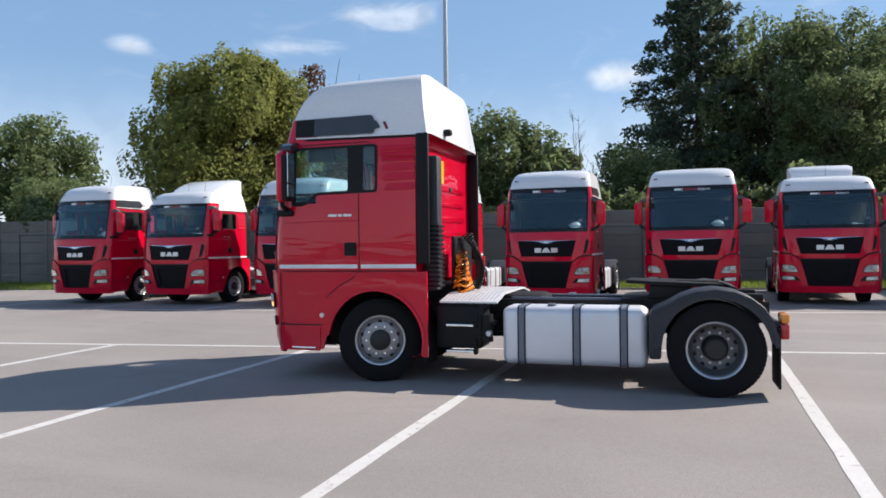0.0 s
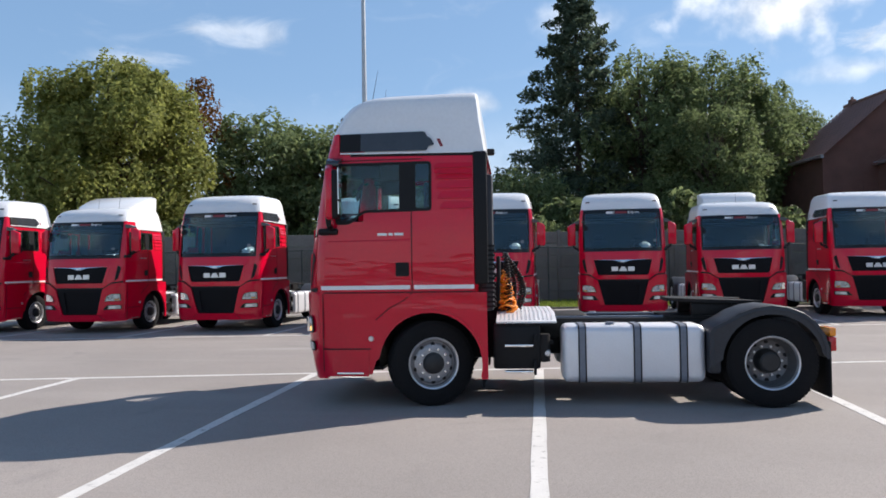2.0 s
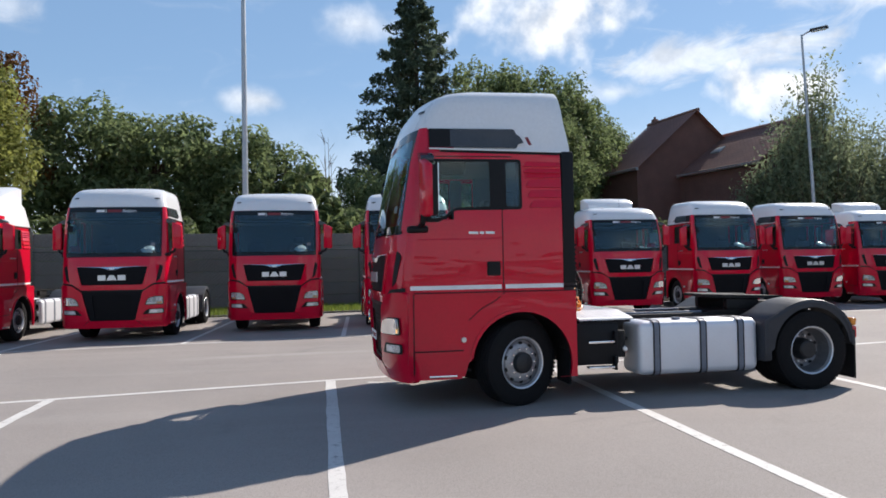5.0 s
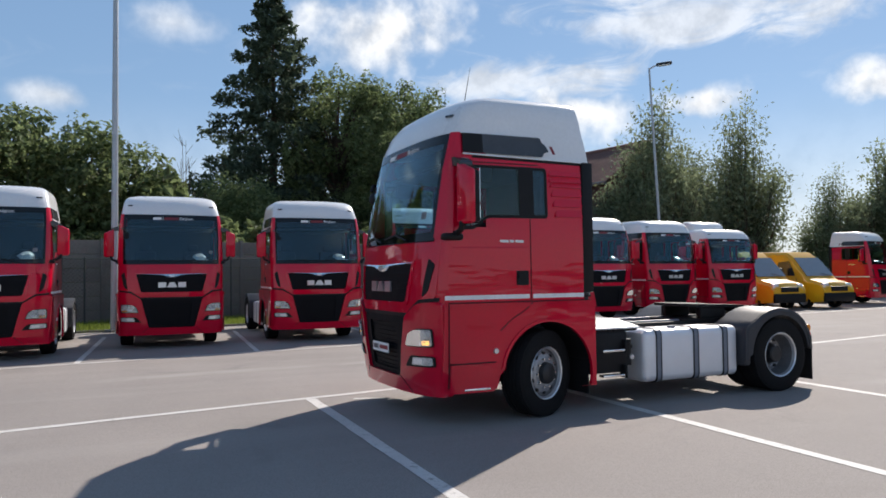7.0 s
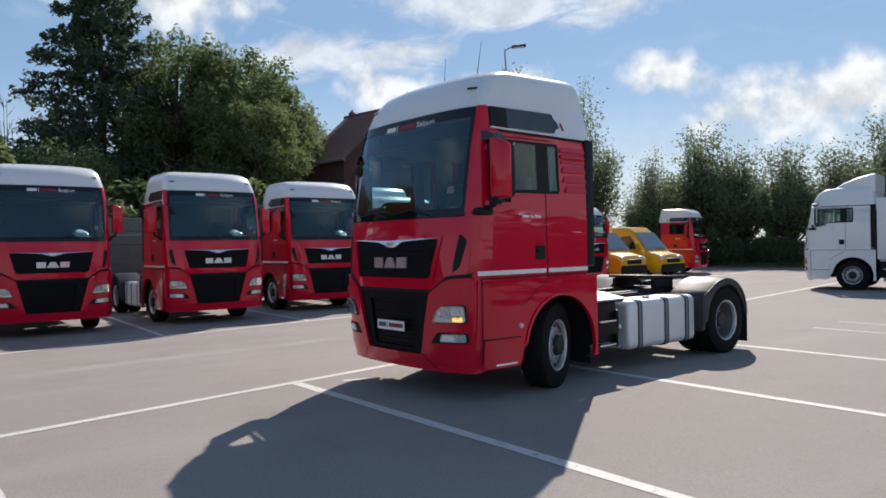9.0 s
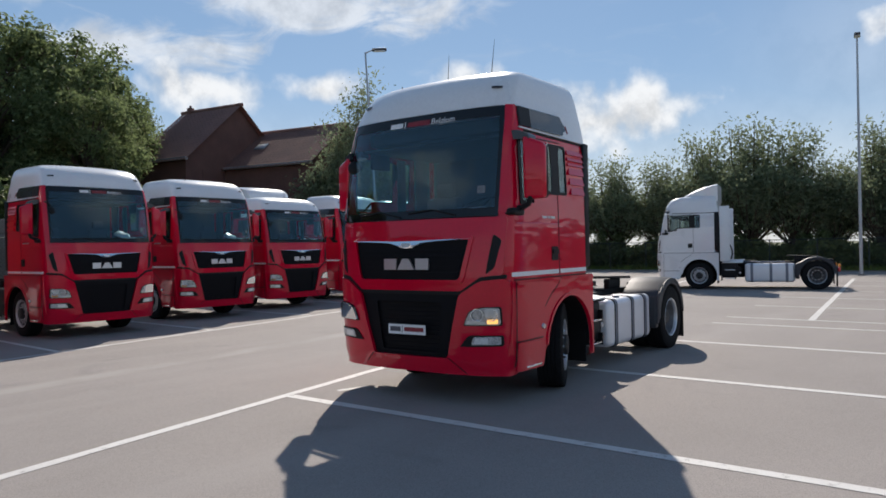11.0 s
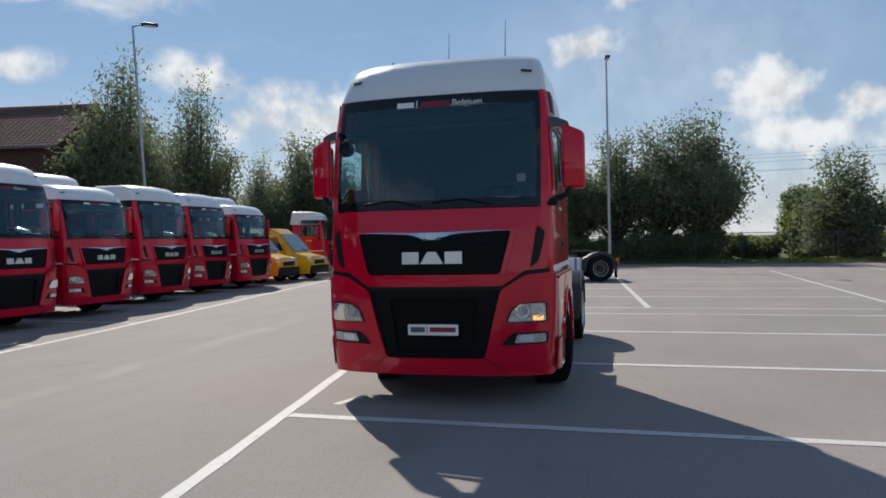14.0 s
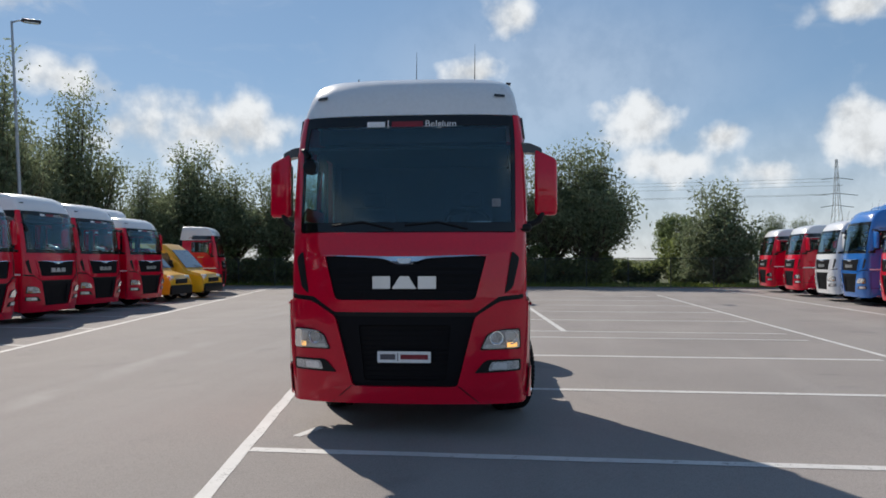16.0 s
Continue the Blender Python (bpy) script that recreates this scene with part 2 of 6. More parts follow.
LEAF_B = leafy("leaves_autumn", (0.215, 0.245, 0.062), (0.43, 0.455, 0.14), 0.55, 0.35)
LEAF_C = leafy("leaves_willow", (0.15, 0.19, 0.10), (0.36, 0.42, 0.25), 0.5, 0.3)
LEAF_H = leafy("leaves_hedge", (0.16, 0.20, 0.06), (0.36, 0.42, 0.16), 0.55, 0.3)
LEAF_D = leafy("needles", (0.052, 0.082, 0.055), (0.15, 0.20, 0.13), 0.45)
LEAF_R = leafy("leaves_russet", (0.16, 0.06, 0.025), (0.26, 0.13, 0.04))
GRASS = leafy("grass_blades", (0.13, 0.20, 0.025), (0.32, 0.40, 0.08), 0.45)
EARTH = material("earth_and_grass", (0.085, 0.10, 0.04), 0.95, vary=0.4, scale=0.4, fine=12, bump=0.4, tone=(0.15, 0.16, 0.06))
BRICK = material("dark_brick", (0.165, 0.080, 0.064), 0.9, vary=0.35, scale=1.2, fine=25, bump=0.3, rand=0.4)
TILE = material("clay_tile", (0.25, 0.128, 0.102), 0.85, vary=0.35, scale=0.9, fine=14, bump=0.3, rand=0.5)
CONCRETE = material("fence_concrete", (0.17, 0.16, 0.145), 0.9, vary=0.3, scale=1.0, fine=22, bump=0.3, rand=0.3)
GALV = material("galvanised_steel", (0.42, 0.44, 0.46), 0.45, metal=0.6, vary=0.15)
WIRE = material("fence_wire", (0.05, 0.06, 0.055), 0.6, metal=0.2)
CURB = material("concrete_edge", (0.21, 0.20, 0.18), 0.9, vary=0.2, bump=0.3)


def asphalt():
    m = material("asphalt", (0.262, 0.237, 0.220), 0.85, vary=0.28, scale=0.35, fine=140, bump=0.5, spec=0.33)
    n, l = m.node_tree.nodes, m.node_tree.links
    b = n["Principled BSDF"]
    old = b.inputs["Base Color"].links[0].from_socket
    co = n.new("ShaderNodeTexCoord")
    st = n.new("ShaderNodeTexNoise"); st.inputs["Scale"].default_value, st.inputs["Detail"].default_value, st.inputs["Distortion"].default_value = 0.9, 7, 0.8
    l.new(co.outputs["Object"], st.inputs["Vector"])
    r = n.new("ShaderNodeMapRange"); r.interpolation_type = "SMOOTHSTEP"
    r.inputs[1].default_value, r.inputs[2].default_value, r.inputs[4].default_value = 0.57, 0.80, 0.55
    l.new(st.outputs["Fac"], r.inputs[0])
    mx = n.new("ShaderNodeMix"); mx.data_type = "RGBA"
    mx.inputs["B"].default_value = (0.17, 0.16, 0.155, 1)
    l.new(r.outputs[0], mx.inputs["Factor"]); l.new(old, mx.inputs["A"])
    sp = n.new("ShaderNodeTexVoronoi"); sp.inputs["Scale"].default_value = 70
    l.new(co.outputs["Object"], sp.inputs["Vector"])
    r2 = n.new("ShaderNodeMapRange"); r2.inputs[1].default_value, r2.inputs[2].default_value, r2.inputs[3].default_value, r2.inputs[4].default_value = 0.0, 0.6, 0.8, 1.15
    l.new(sp.outputs["Distance"], r2.inputs[0])
    m2 = n.new("ShaderNodeMix"); m2.data_type = "RGBA"; m2.blend_type = "MULTIPLY"; m2.inputs["Factor"].default_value = 1
    l.new(mx.outputs["Result"], m2.inputs["A"]); l.new(r2.outputs[0], m2.inputs["B"])
    # broad pale lanes rubbed by tyres along the yard, and one line worn off almost to nothing
    lane = n.new("ShaderNodeMapping"); lane.inputs["Rotation"].default_value, lane.inputs["Scale"].default_value = (0, 0, radians(-9)), (0.05, 0.7, 1)
    l.new(co.outputs["Object"], lane.inputs["Vector"])
    ln = n.new("ShaderNodeTexNoise"); ln.inputs["Scale"].default_value, ln.inputs["Detail"].default_value, ln.inputs["Roughness"].default_value = 1.0, 4, 0.55
    l.new(lane.outputs["Vector"], ln.inputs["Vector"])

    def fade(v, lo, hi, a, c):
        k = n.new("ShaderNodeMapRange"); k.interpolation_type = "SMOOTHSTEP"
        for i, q in enumerate((lo, hi, a, c)):
            k.inputs[i + 1].default_value = q
        l.new(v, k.inputs[0])
        return k.outputs[0]

    def calc(op, u, v):
        k = n.new("ShaderNodeMath"); k.operation = op
        for i, q in enumerate((u, v)):
            if isinstance(q, (int, float)):
                k.inputs[i].default_value = q
            else:
                l.new(q, k.inputs[i])
        return k.outputs[0]

    xyz = n.new("ShaderNodeSeparateXYZ"); l.new(co.outputs["Object"], xyz.inputs[0])
    off = calc("ABSOLUTE", calc("SUBTRACT", xyz.outputs[1], calc("ADD", calc("MULTIPLY", xyz.outputs[0], 0.113), 14.42)), 0)
    ghost = calc("MULTIPLY", fade(off, 0.05, 0.34, 0.95, 0.0), calc("MULTIPLY", fade(xyz.outputs[0], -10.5, -8.0, 0.0, 1.0), fade(xyz.outputs[0], 0.5, 3.5, 1.0, 0.0)))
    ghost = calc("MULTIPLY", ghost, fade(st.outputs["Fac"], 0.36, 0.6, 0.25, 1.0))
    pale = calc("MAXIMUM", ghost, fade(ln.outputs["Fac"], 0.46, 0.7, 0.0, 0.42))
    m3 = n.new("ShaderNodeMix"); m3.data_type = "RGBA"
    m3.inputs["B"].default_value = (0.345, 0.318, 0.30, 1)
    l.new(pale, m3.inputs["Factor"]); l.new(m2.outputs["Result"], m3.inputs["A"])
    l.new(m3.outputs["Result"], b.inputs["Base Color"])
    return m


def road_paint():
    m = material("worn_road_paint", (0.60, 0.585, 0.56), 0.7, vary=0.14, scale=2, fine=80, bump=0.3)
    n, l = m.node_tree.nodes, m.node_tree.links
    b = n["Principled BSDF"]
    old = b.inputs["Base Color"].links[0].from_socket
    co = n.new("ShaderNodeTexCoord")
    st = n.new("ShaderNodeTexNoise"); st.inputs["Scale"].default_value, st.inputs["Detail"].default_value, st.inputs["Roughness"].default_value = 9, 9, 0.75
    l.new(co.outputs["Object"], st.inputs["Vector"])
    r = n.new("ShaderNodeMapRange"); r.inputs[1].default_value, r.inputs[2].default_value = 0.56, 0.69
    l.new(st.outputs["Fac"], r.inputs[0])
    mx = n.new("ShaderNodeMix"); mx.data_type = "RGBA"
    mx.inputs["B"].default_value = (0.20, 0.19, 0.18, 1)
    l.new(r.outputs[0], mx.inputs["Factor"]); l.new(old, mx.inputs["A"]); l.new(mx.outputs["Result"], b.inputs["Base Color"])
    return m


ASPHALT, PAINT = asphalt(), road_paint()


# ---- building helpers ----
def part(name, bm, mat, parent=None, label="", angle=35):
    """One mesh object from a bmesh, under a thing or a part."""
    me = bpy.data.meshes.new(name)
    bmesh.ops.recalc_face_normals(bm, faces=bm.faces)
    bm.to_mesh(me)
    bm.free()
    me.polygons.foreach_set("use_smooth", [True] * len(me.polygons))
    me.set_sharp_from_angle(angle=radians(angle))
    me.materials.append(mat)
    ob = new(name, me)
    if parent is not None:
        ob.parent = parent
    if label:
        ob["label"] = label
    return ob


def box(bm, x0, x1, y0, y1, z0, z1, bevel=0.0, seg=2):
    """A box, with rounded edges where bevel is given."""
    r = bmesh.ops.create_cube(bm, size=1, matrix=Matrix.LocRotScale(((x0 + x1) / 2, (y0 + y1) / 2, (z0 + z1) / 2), None, (abs(x1 - x0), abs(y1 - y0), abs(z1 - z0))))
    if bevel:
        es = list({e for v in r["verts"] for e in v.link_edges})
        bmesh.ops.bevel(bm, geom=es, offset=bevel, segments=seg, profile=0.5, affect="EDGES")
    return bm


def boxed(*a, **k):
    return box(bmesh.new(), *a, **k)


def tube(bm, pts, r, seg=8, closed=False):
    """A round bar along points; r is one radius or one a point."""
    rings, n = [], len(pts)
    for i, p in enumerate(pts):
        a, b = Vector(pts[max(i - 1, 0)]), Vector(pts[min(i + 1, n - 1)])
        d = (b - a).normalized()
        s = d.orthogonal().normalized() if i == 0 else (side - side.dot(d) * d).normalized()
        side, u = s, d.cross(s)
        rr = r[i] if isinstance(r, (list, tuple)) else r
        rings.append([bm.verts.new(Vector(p) + rr * (math.cos(k * math.tau / seg) * s + math.sin(k * math.tau / seg) * u)) for k in range(seg)])
    for q, w in zip(rings, rings[1:]):
        for k in range(seg):
            bm.faces.new((q[k], q[(k + 1) % seg], w[(k + 1) % seg], w[k]))
    bm.faces.new(rings[0][::-1])
    bm.faces.new(rings[-1])
    return bm


def tubed(pts, r, seg=8):
    return tube(bmesh.new(), pts, r, seg)


def lathe(profile, seg=40, bm=None, centre=(0, 0, 0)):
    """Revolves (radius, y) about the y axis."""
    bm = bm or bmesh.new()
    cx, cy, cz = centre
    rings = []
    for r, y in profile:
        if r < 1e-4:
            rings.append([bm.verts.new((cx, cy + y, cz))])
        else:
            rings.append([bm.verts.new((cx + r * math.cos(k * math.tau / seg), cy + y, cz + r * math.sin(k * math.tau / seg))) for k in range(seg)])
    for a, b in zip(rings, rings[1:]):
        for k in range(seg):
            k2 = (k + 1) % seg
            f = [v for v in (a[k % len(a)], a[k2 % len(a)], b[k2 % len(b)], b[k % len(b)])]
            f = list(dict.fromkeys(f))
            if len(f) > 2:
                bm.faces.new(f)
    return bm


def rounded(pts, r, seg=4):
    """A polygon's corners rounded by r, or by one radius a corner."""
    out, n = [], len(pts)
    for i, p in enumerate(pts):
        rr = r[i] if isinstance(r, (list, tuple)) else r
        p, a, b = Vector(p), Vector(pts[i - 1]), Vector(pts[(i + 1) % n])
        da, db = (a - p), (b - p)
        if rr <= 0:
            out.append(tuple(p))
            continue
        q = min(rr, 0.45 * da.length, 0.45 * db.length)
        s, e = p + da.normalized() * q, p + db.normalized() * q
        for k in range(seg + 1):
            t = k / seg
            out.append(tuple((1 - t) ** 2 * s + 2 * t * (1 - t) * p + t * t * e))
    return out


def sheet(loops, mapping, thick, cuts=0.12, axis=0, base=0.0):
    """A flat shape with holes (loops of u, v), given thickness and laid on a surface by mapping(u, v, w)."""
    bm = bmesh.new()
    edges = []
    for lp in loops:
        vs = [bm.verts.new((u, v, 0)) for u, v in lp]
        edges += [bm.edges.new((vs[i], vs[(i + 1) % len(vs)])) for i in range(len(vs))]
    bmesh.ops.triangle_fill(bm, use_beauty=True, use_dissolve=False, edges=edges, normal=(0, 0, 1))
    if cuts:
        for ax in ((0, 1) if axis == 2 else (axis,)):
            lo, hi = min(v.co[ax] for v in bm.verts), max(v.co[ax] for v in bm.verts)
            k = math.ceil((lo + 1e-4) / cuts)
            while k * cuts < hi - 1e-4:
                co, no = [0, 0, 0], [0, 0, 0]
                co[ax], no[ax] = k * cuts, 1
                bmesh.ops.bisect_plane(bm, geom=bm.verts[:] + bm.edges[:] + bm.faces[:], plane_co=co, plane_no=no, dist=1e-5)
                k += 1
    bmesh.ops.recalc_face_normals(bm, faces=bm.faces)
    r = bmesh.ops.extrude_face_region(bm, geom=bm.faces[:])
    for v in r["geom"]:
        if isinstance(v, bmesh.types.BMVert):
            v.co.z += thick
    for v in bm.verts:
        v.co = mapping(v.co.x, v.co.y, v.co.z + base)
    return bm


def lettering(text, size, width=None):
    """Loops of the built-in font's outlines are awkward to fill, so the text's own mesh is taken: a bmesh in the plane, centred."""
    cu = bpy.data.curves.new("letters", "FONT")
    cu.body, cu.size, cu.align_x, cu.align_y, cu.extrude = text, size, "CENTER", "CENTER", 0.0
    ob = new("letters", cu)
    me = ob.evaluated_get(bpy.context.evaluated_depsgraph_get()).to_mesh()
    bm = bmesh.new()
    bm.from_mesh(me)
    bpy.data.objects.remove(ob)
    bpy.data.curves.remove(cu)
    if width:
        w = max(v.co.x for v in bm.verts) - min(v.co.x for v in bm.verts)
        for v in bm.verts:
            v.co.x *= width / w
    return bm


def arc(cx, cy, r, a0, a1, n):
    return [(cx + r * math.cos(radians(a0 + (a1 - a0) * k / n)), cy + r * math.sin(radians(a0 + (a1 - a0) * k / n))) for k in range(n + 1)]


# ---- the tractor unit: x forward from the front axle, y to its left, z up ----
PZ = [0.36, 0.5, 0.8, 1.1, 1.3, 1.6, 1.9, 2.07, 2.4, 2.8, 3.2, 3.3, 3.45, 3.58, 3.66, 3.71]
PX = [1.49, 1.535, 1.565, 1.58, 1.58, 1.575, 1.545, 1.52, 1.455, 1.37, 1.275, 1.25, 1.19, 1.09, 0.95, 0.72]
WZ = [0.36, 1.9, 2.2, 2.9, 3.05, 3.2, 3.3, 3.45, 3.55, 3.62, 3.66, 3.69, 3.71]
WY = [1.20, 1.20, 1.195, 1.165, 1.15, 1.13, 1.11, 1.085, 1.06, 1.025, 0.98, 0.92, 0.84]
CZ = [0.36, 2.0, 2.8, 3.2, 3.71]
CX = [0.36, 0.34, 0.21, 0.21, 0.34]


def prof(z):
    return float(np.interp(z, PZ, PX))


def half(z):
    return float(np.interp(z, WZ, WY))


def depth(z):
    return float(np.interp(z, CZ, CX))


def nose(y, z):
    u = min(abs(y) / half(z), 1.0)
    return prof(z) - depth(z) * (1 - (1 - u ** 2.6) ** (1 / 2.6))


def on_front(y, z, w):
    return (nose(y, z) + w, y, z)


def on_side(s):
    def m(x, z, w):
        h = half(z)
        x0 = prof(z) - depth(z)
        y = h
        if x > x0:                       # round the front corner
            q = min(1.0, (x - x0) / depth(z))
            y = h * (1 - q ** 2.6) ** (1 / 2.6)
        return (x, s * (y + w), z)
    return m


def wheel(name, parent, x, y, out, rear=False, steer=0.0, detail=True):
    """A wheel: tyre with grooves, drilled steel rim, hub and nuts; out is +1 on the left, -1 on the right."""
    hub = new(name)
    hub.parent = parent
    hub.matrix_basis = pose(x, y, 0.5, 0, 0, steer)
    s = out

    def lat(pr, seg=44 if detail else 30):
        return lathe([(r, s * w) for r, w in pr], seg)
    tyre = [(0.285, 0.125), (0.30, 0.145), (0.36, 0.158), (0.44, 0.152), (0.478, 0.142), (0.497, 0.122)]
    for g in (0.075, 0.025, -0.025, -0.075):
        tyre += [(0.50, g + 0.011), (0.488, g + 0.007), (0.488, g - 0.007), (0.50, g - 0.011)]
    tyre += [(0.497, -0.122), (0.478, -0.142), (0.36, -0.158), (0.285, -0.125), (0.27, 0.0), (0.285, 0.125)]
    t = part("tyre", lat(tyre), RUBBER, hub)
    bm = bmesh.new()
    for k in range(66 if detail else 0):                  # shoulder blocks of the tread
        a = k * math.tau / 66
        for sy in (-1, 1):
            m = Matrix.Rotation(a, 4, "Y") @ Matrix.Translation((0.4885, sy * 0.118, 0))
            bmesh.ops.create_cube(bm, size=1, matrix=m @ Matrix.Diagonal((0.02, 0.045, 0.03, 1)))
    if detail:
        tagged(part("tread", bm, RUBBER, hub), kind="stuff")
    if rear:
        rim = [(0.295, 0.135), (0.305, 0.145), (0.30, 0.15), (0.285, 0.14), (0.275, 0.10), (0.262, 0.02), (0.235, -0.06), (0.20, -0.085), (0.17, -0.09), (0.0, -0.09)]
        disc, off = -0.085, 0.0
        hubp = [(0.0, 0.08), (0.095, 0.08), (0.115, 0.065), (0.12, 0.0), (0.135, -0.02), (0.14, -0.10)]
    else:
        rim = [(0.295, 0.135), (0.305, 0.145), (0.30, 0.152), (0.285, 0.145), (0.272, 0.11), (0.262, 0.085), (0.245, 0.085), (0.225, 0.10), (0.20, 0.118), (0.155, 0.122), (0.0, 0.122)]
        disc, off = 0.118, 0.0
        hubp = [(0.0, 0.19), (0.10, 0.188), (0.118, 0.175), (0.125, 0.13), (0.13, 0.115)]
    part("rim", lat(rim[:5]), STEEL, hub, "bright steel rim edge")
    # wells and rear dishes take the steel with recess shade in its colour
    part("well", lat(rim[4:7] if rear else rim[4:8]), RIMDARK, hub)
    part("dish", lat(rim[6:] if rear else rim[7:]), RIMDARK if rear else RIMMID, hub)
    part("hub", lat(hubp, 28), HUB, hub)
    rr, w0 = 0.222, (0.103 if not rear else -0.068)
    nut_prof = [(0, s * (disc + 0.035)), (0.013, s * (disc + 0.033)), (0.016, s * disc)]
    hole_prof = [(0, s * (w0 + 0.006)), (0.024, s * (w0 + 0.006)), (0.026, s * (w0 - 0.01))]
    if detail:                           # every nut and hand hole on its own
        for nm, prf, seg, rad, off, mat in (("wheel_nut", nut_prof, 8, 0.168, 0.0, STEEL if rear else CHROME), ("rim_hole", hole_prof, 10, rr, 0.5, BLACK)):
            first = None
            for k in range(10):
                a = (k + off) * math.tau / 10
                if first is None:
                    first = part(nm, lathe(prf, seg), mat, hub)
                    o = first
                else:
                    o = new(nm, first.data)
                    o.parent = hub
                o.matrix_basis = pose(rad * math.cos(a), 0, rad * math.sin(a))
    else:
        bm, bm2 = bmesh.new(), bmesh.new()
        for k in range(10):
            a = k * math.tau / 10
            lathe(nut_prof, 8, bm, (0.168 * math.cos(a), 0, 0.168 * math.sin(a)))
            a += 0.05 * math.tau
            lathe(hole_prof, 10, bm2, (rr * math.cos(a), 0, rr * math.sin(a)))
        tagged(part("nut_ring", bm, STEEL if rear else CHROME, hub), kind="stuff")
        tagged(part("hole_ring", bm2, BLACK, hub), kind="stuff")
    return hub


def shell(cab, skin, roofskin, panel):
    """The cab's outer skin as a lofted grid with real openings for windscreen and door windows; roof cap on top."""
    rows = [1.20, 1.34, 1.7, 1.9, 2.01, 2.17, 2.30, 2.6, 2.845, 2.97, 3.215]
    sx = [-0.5, -0.25, 0.01, 0.18, 0.365, 0.6, 0.8, 0.92, 1.09]       # side columns
    us = [0.0, 0.25, 0.5, 0.75, None, 0.965, 0.992]                  # front columns; None: the screen's edge
    cols = []
    for s in (1, -1):
        c = [("b", s * 0.0), ("b", s * 0.6), ("b", s * 1.0)] + [("s", x, s) for x in sx] + [("c", 1.0, s)] + [("f", u, s) for u in reversed(us)]
        cols.append(c)
    ring = cols[0] + cols[1][-2::-1][:-1]

    def at(c, z):
        h = half(z)
        if c[0] == "b":
            return (-0.5, c[1] * h * 0.999, z)
        if c[0] == "s":
            x = min(c[1], prof(z) - depth(z) - 0.001)
            if c[1] == 1.09:
                x = min(1.09, prof(z) - depth(z) + 0.0)
            return (x, c[2] * h, z)
        if c[0] == "c":
            return (prof(z) - depth(z) * 0.9, c[2] * h * 0.997, z)
        u = c[1] if c[1] is not None else float(np.interp(z, [2.07, 3.2], [0.895, 0.935]))
        return (nose(u * h, z), c[2] * u * h, z)
    bm = bmesh.new()
    grid = [[bm.verts.new(at(c, z)) for c in ring] for z in rows]
    n = len(ring)
    for i in range(len(rows) - 1):
        for j in range(n):
            a, b = ring[j], ring[(j + 1) % n]
            zlo = rows[i]
            screen = all(c[0] == "f" and (c[1] is None or c[1] < 0.9) for c in (a, b)) and zlo >= 2.0
            sides = a[0] == b[0] == "s"
            if sides:
                x0, x1 = sorted((a[1], b[1]))
                win = x0 >= 0.0 and x1 <= 1.095 and 2.29 < zlo < 2.83 and not (0.17 < x0 and x1 < 0.37)
                dip = x0 >= 0.79 and x1 <= 1.095 and 2.16 < zlo < 2.2
            else:
                win = dip = False
            if screen or win or dip:
                continue
            bm.faces.new((grid[i][j], grid[i][(j + 1) % n], grid[i + 1][(j + 1) % n], grid[i + 1][j]))
    bm.faces.new([grid[0][j] for j in range(n)])
    shell_ob = part("cab_shell", bm, skin, cab, angle=28)
    # roof cap
    zs = [2.965, 3.1, 3.215, 3.3, 3.38, 3.45, 3.515, 3.58, 3.625, 3.66, 3.685, 3.70, 3.71]
    back = [-0.66, -0.64, -0.62, -0.605, -0.595, -0.588, -0.578, -0.57, -0.562, -0.556, -0.552, -0.548, -0.545]
    bm = bmesh.new()
    grid = []
    for z, xb in zip(zs, back):
        h = half(z)
        pts = []
        for s in (1, -1):
            seg = [(xb, s * f * h) for f in (0, 0.5, 0.9)] + [(xb + 0.03, s * h * 0.985), (xb + 0.1, s * h)]
            x1 = prof(z) - depth(z)
            seg += [(xb + 0.1 + (x1 - xb - 0.1) * k / 5, s * h) for k in range(1, 6)]
            seg += [(nose(u * h, z), s * u * h) for u in (0.992, 0.965, 0.9, 0.75, 0.5, 0.25, 0)]
            pts.append(seg)
        loop = pts[0] + pts[1][-2:0:-1]
        lift = max(0.0, (z - 3.25) / 0.46)
        grid.append([bm.verts.new((x, y, z + 0.004 + lift * 0.02 * (0.9 - x) / 1.4)) for x, y in loop])
    n = len(grid[0])
    for a, b in zip(grid, grid[1:]):
        for j in range(n):
            x = max(v.co.x for v in (a[j], a[(j + 1) % n]))
            z = a[j].co.z
            if z < 3.2 and x > 1.085:
                continue
            bm.faces.new((a[j], a[(j + 1) % n], b[(j + 1) % n], b[j]))
    bm.faces.new(grid[-1])
    for v in bm.verts:                   # the roof stands slightly proud of the skin
        v.co.y *= 1.004
    roof = part("roof", bm, roofskin, cab, "", angle=40)
    return shell_ob, roof


